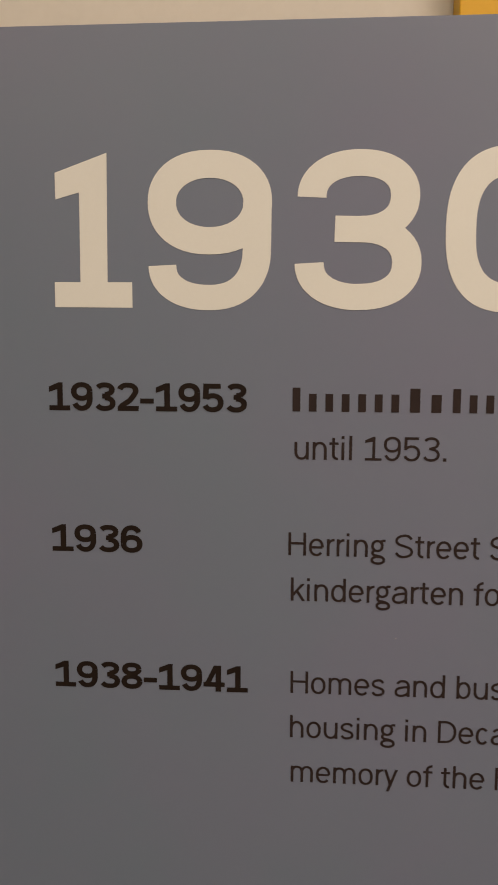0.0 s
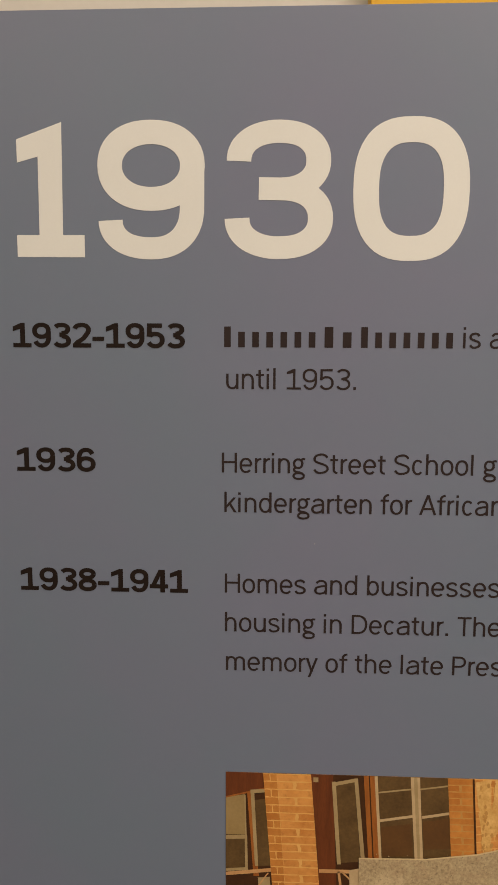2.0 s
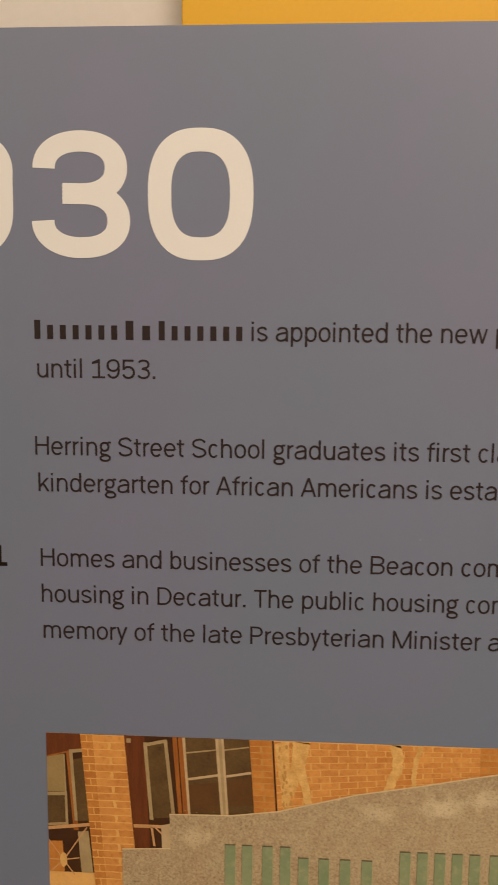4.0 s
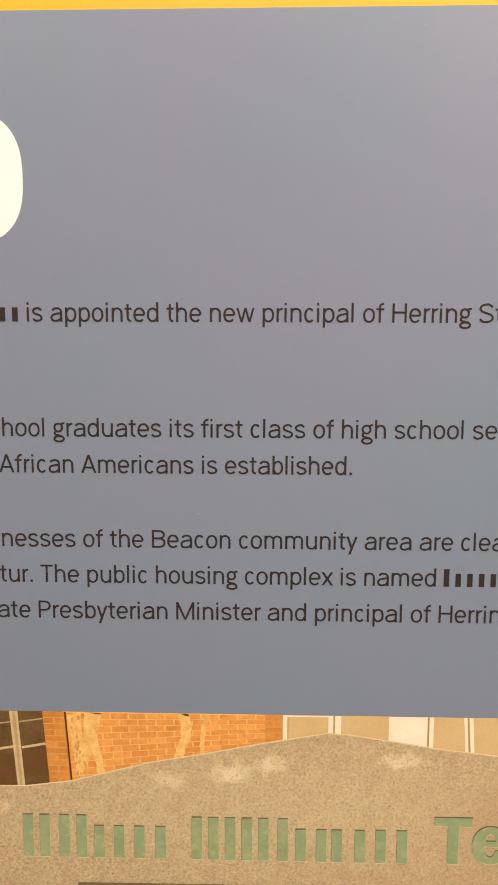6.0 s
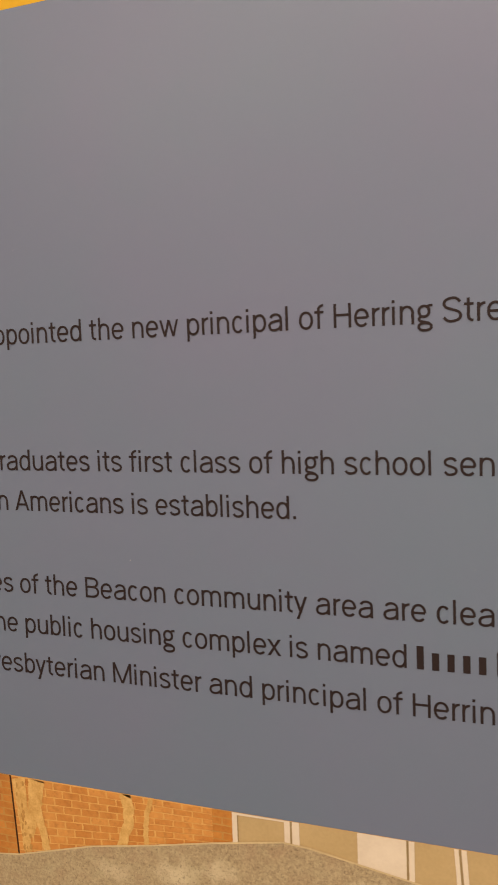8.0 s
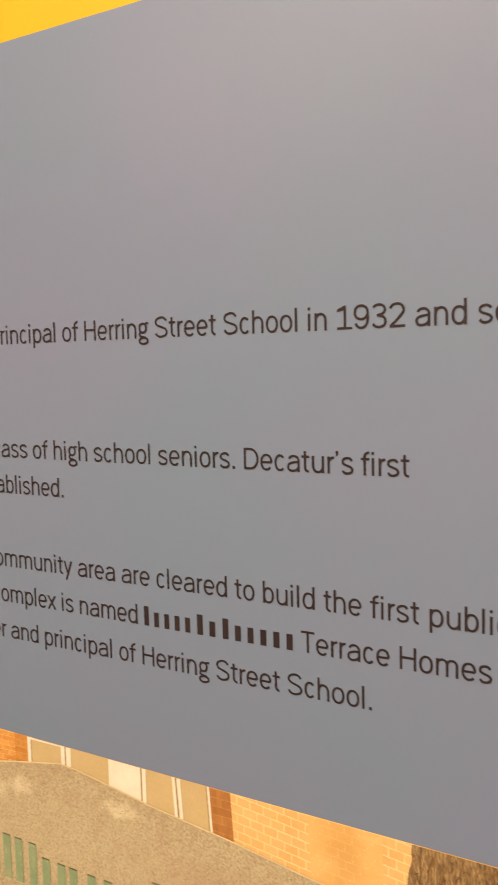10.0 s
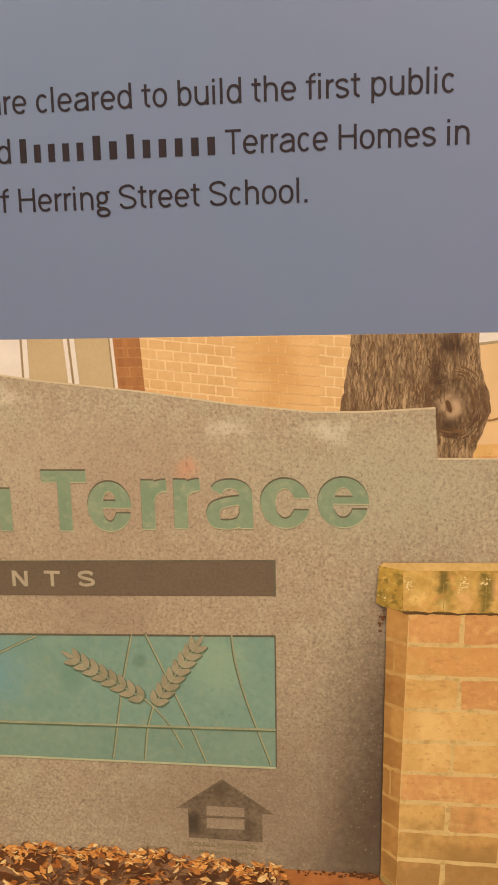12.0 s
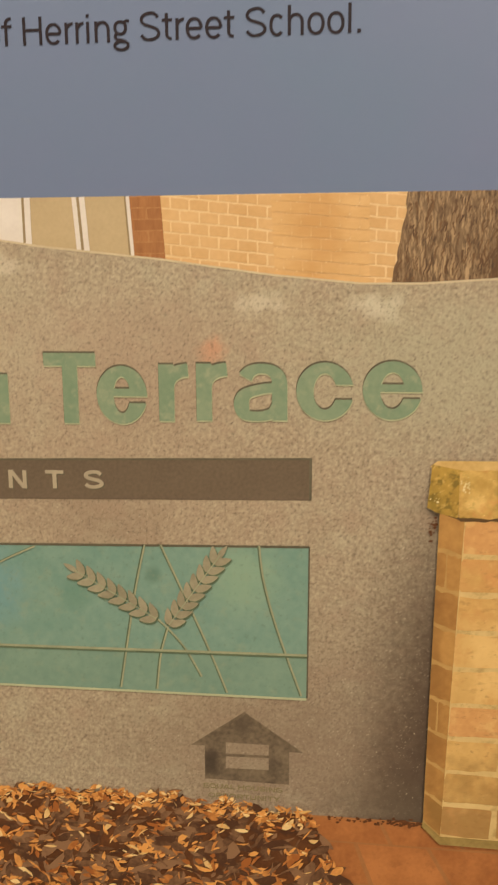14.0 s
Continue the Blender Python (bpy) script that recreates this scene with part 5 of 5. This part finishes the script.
for name, count, seed, lo, hi, n, mat in (("brown_mulch", 2600, 31, 0.0018, 0.0086, 26, p_chip_b), ("orange_mulch", 2500, 32, 0.0014, 0.0058, 26, p_chip_a), ("pale_mulch", 460, 33, 0.0010, 0.0056, 27, p_chip_c)):
    tagged(printed(name, chips(count, seed, lo, hi, 0.0007), n, mat), kind="stuff")

# sunlit far rim of the mulch: its light put into brighter chips
tagged(printed("bright_mulch", chips(700, 34, 0.0016, 0.0044, 0.0005, True), 28, p_chip_a), kind="stuff")
tagged(printed("bright_mulch", chips(220, 35, 0.0014, 0.0036, 0.0004, True), 30, p_chip_c), kind="stuff")

# bush and light gap past the sign's end
printed("bush_ground", quads([(0.7460, 1.168), (PX1, 1.168), (PX1, 1.2300), (0.7475, 1.2300)]), 4, p_stucco)

printed("bush_shade", quads([(0.7460, 1.1740), (PX1, 1.1740), (PX1, 1.2085), (0.7510, 1.2115), (0.7468, 1.2060)]), 5.6, p_leaf_dark)
printed("ledge", quads([(0.7455, 1.1670), (PX1, 1.1670), (PX1, 1.1735), (0.7455, 1.1720)]), 5.6, p_frame)


def bush(bm, y):
    r = random.Random(5)
    for _ in range(190):
        x, z = r.uniform(0.744, PX1 - 0.0015), 1.183 + 0.0265 * r.random() ** 0.8
        s, a = r.uniform(0.0008, 0.0018), r.uniform(0, 6.3)
        shape(bm, [(x + s * math.cos(a + t) * (1 if k % 2 else 0.55), z + s * math.sin(a + t) * (1 if k % 2 else 0.55)) for k, t in enumerate((0, 0.8, 1.57, 2.4, 3.14, 4.0, 4.7, 5.5))], y - r.random() * 0.0001)


tagged(printed("bush_foliage", bush, 6.4, p_leaf), kind="stuff")


def fallen_leaves(bm, y):
    r = random.Random(6)
    for _ in range(60):
        x, z, s, a = r.uniform(0.744, PX1 - 0.0015), r.uniform(1.1735, 1.1850), r.uniform(0.0006, 0.0016), r.uniform(0, 3)
        shape(bm, [(x + s * math.cos(a + k), z + 0.6 * s * math.sin(a + k)) for k in (0, 1.1, 2.0, 3.2, 4.3, 5.2)], y - r.random() * 0.0001)


tagged(printed("fallen_leaf", fallen_leaves, 7, p_chip_b), kind="stuff")

# brick pillar with a mossy coping
SIDE_HIGH, FRONT_HIGH = [(0.6699, 1.0345), (0.6811, 1.0305), (0.6850, 1.1372), (0.6718, 1.1405)], [(0.6811, 1.0305), (PX1, 1.0312), (PX1, 1.1378), (0.6850, 1.1372)]
SIDE_LOW, FRONT_LOW = [(0.6686, 0.9578), (0.6785, 0.9490), (0.6811, 1.0305), (0.6699, 1.0345)], [(0.6785, 0.9490), (PX1, 0.9485), (PX1, 1.0312), (0.6811, 1.0305)]
printed("pillar_mortar", quads(FRONT_LOW[:3] + FRONT_HIGH[2:] + FRONT_LOW[3:]), 34, p_mortar_pillar)
printed("pillar_side_mortar", quads(SIDE_LOW[:3] + SIDE_HIGH[2:] + SIDE_LOW[3:]), 34, p_mortar_side)
laid(FRONT_LOW, 35, (p_brick_rose, p_brick_rose, p_brick_gold, p_brick_gold, p_brick_gold, p_brick_rose, p_brick_rose, p_brick_rose), 4, 2, 0.125, 0, ((0.0, 0.36, 1.0), (0.0, 0.81, 1.0), (0.0, 0.383, 1.0), (0.0, 0.853, 1.0)))
laid(FRONT_HIGH, 35, (p_brick_gold, p_brick_gold, p_brick_gold, p_brick_gold, p_brick_gold, p_brick_rose, p_brick_gold, p_brick_gold, p_brick_rose, p_brick_rose), 5, 2, 0.125, 0, ((0.0, 0.40, 1.0), (0.0, 0.865, 1.0), (0.0, 0.435, 1.0), (0.0, 0.925, 1.0), (0.0, 0.438, 1.0)))
laid(SIDE_LOW, 35, p_brick_side, 4, 1, 0.12, 0, ((0.0, 1.0), (0.0, 1.0), (0.0, 1.0), (0.0, 0.42, 1.0)))
laid(SIDE_HIGH, 35, p_brick_side, 5, 1, 0.12, 0, ((0.0, 1.0), (0.0, 1.0), (0.0, 1.0), (0.0, 0.4, 1.0), (0.0, 1.0)))
GAP = [(0.6686 + 0.0142 * k / 4, 1.1404 - 0.0042 * k / 4) for k in range(4)] + [(0.6828 + (PX1 - 0.6828) * k / 24, 1.1354 + 0.0010 * k / 24 + rng.uniform(-0.0006, 0.0004)) for k in range(25)]
printed("pillar_shadow", quads(GAP + [(PX1, 1.1385), (0.6820, 1.1376), (0.6676, 1.1428)]), 36, p_shadow_gap)
printed("pillar_foot", quads([(0.6680, 0.9548), (0.6783, 0.9440), (PX1, 0.9432), (PX1, 0.9487), (0.6785, 0.9492), (0.6686, 0.9582)]), 36, p_foot)
printed("coping_top", quads([(0.6660, 1.1645), (0.6698, 1.1677), (PX1, 1.1690), (PX1, 1.1645), (0.6820, 1.1620)]), 36, p_cap_top)
printed("coping_side", quads([(0.6652, 1.1425), (0.6700, 1.1398), (0.6812, 1.1370), (0.6820, 1.1630), (0.6672, 1.1658)]), 37, p_cap_side)
printed("coping_joint", quads([(0.6820, 1.1372), (PX1, 1.1374), (PX1, 1.1640), (0.6820, 1.1628)]), 36.5, p_cap_side)


def coping():
    x = 0.6814
    for w in (0.0242, 0.0248, 0.0248, 0.02):
        x1 = min(PX1, x + w)
        low = [(x + (x1 - x) * k / 6, 1.1370 + rng.uniform(-0.0006, 0.0006) + 0.0016 * (abs(k - 3) / 3) ** 3) for k in range(7)]
        high = [(x + (x1 - x) * k / 6, 1.1634 + rng.uniform(-0.0005, 0.0005) - 0.0016 * (abs(k - 3) / 3) ** 3) for k in range(6, -1, -1)]
        printed("coping_brick", [[(min(u, x1 - 0.0003), z) for u, z in low] + [(min(u, x1 - 0.0003), z) for u, z in high]], 38, p_cap)
        x = x1


coping()


def lichen(bm, y):
    r = random.Random(10)
    nests = [(0.6850, 1.1560), (0.6850, 1.1535), (0.7165, 1.1565), (0.7150, 1.1525), (0.7190, 1.1545), (0.7300, 1.1575), (0.7410, 1.1530), (0.7420, 1.1470), (0.7395, 1.1500), (0.7435, 1.1420), (0.6690, 1.1480), (0.7530, 1.1430)]
    for _ in range(130):
        cx, cz = r.choice(nests)
        u, z, s = min(PX1 - 0.001, cx + r.gauss(0, 0.0014)), min(1.162, max(1.139, cz + r.gauss(0, 0.0015))), r.uniform(0.0002, 0.0008)
        shape(bm, [(u + s * math.cos(k) * r.uniform(0.6, 1.2), z + s * math.sin(k) * r.uniform(0.6, 1.2)) for k in (0, 1.2, 2.4, 3.6, 4.8)], y - r.random() * 0.0001)


tagged(printed("coping_lichen", lichen, 40, p_lichen), kind="stuff")


# dust on the panel's face
def dust(bm, y):
    r = random.Random(17)
    for x, z in ((0.432, 1.801), (0.200, 1.662), (0.276, 1.461), (0.491, 1.466), (0.300, 1.442), (0.060, 1.470)):
        s = r.uniform(0.0003, 0.0005)
        shape(bm, [(x + s * math.cos(k) * r.uniform(0.5, 1), z + s * math.sin(k)) for k in (0, 1, 2, 3, 4, 5.2)], y)


bm = bmesh.new()
dust(bm, INK)
tagged(part("dust_speck", bm, dust_grey, panel, "pale specks of dust"), kind="stuff")
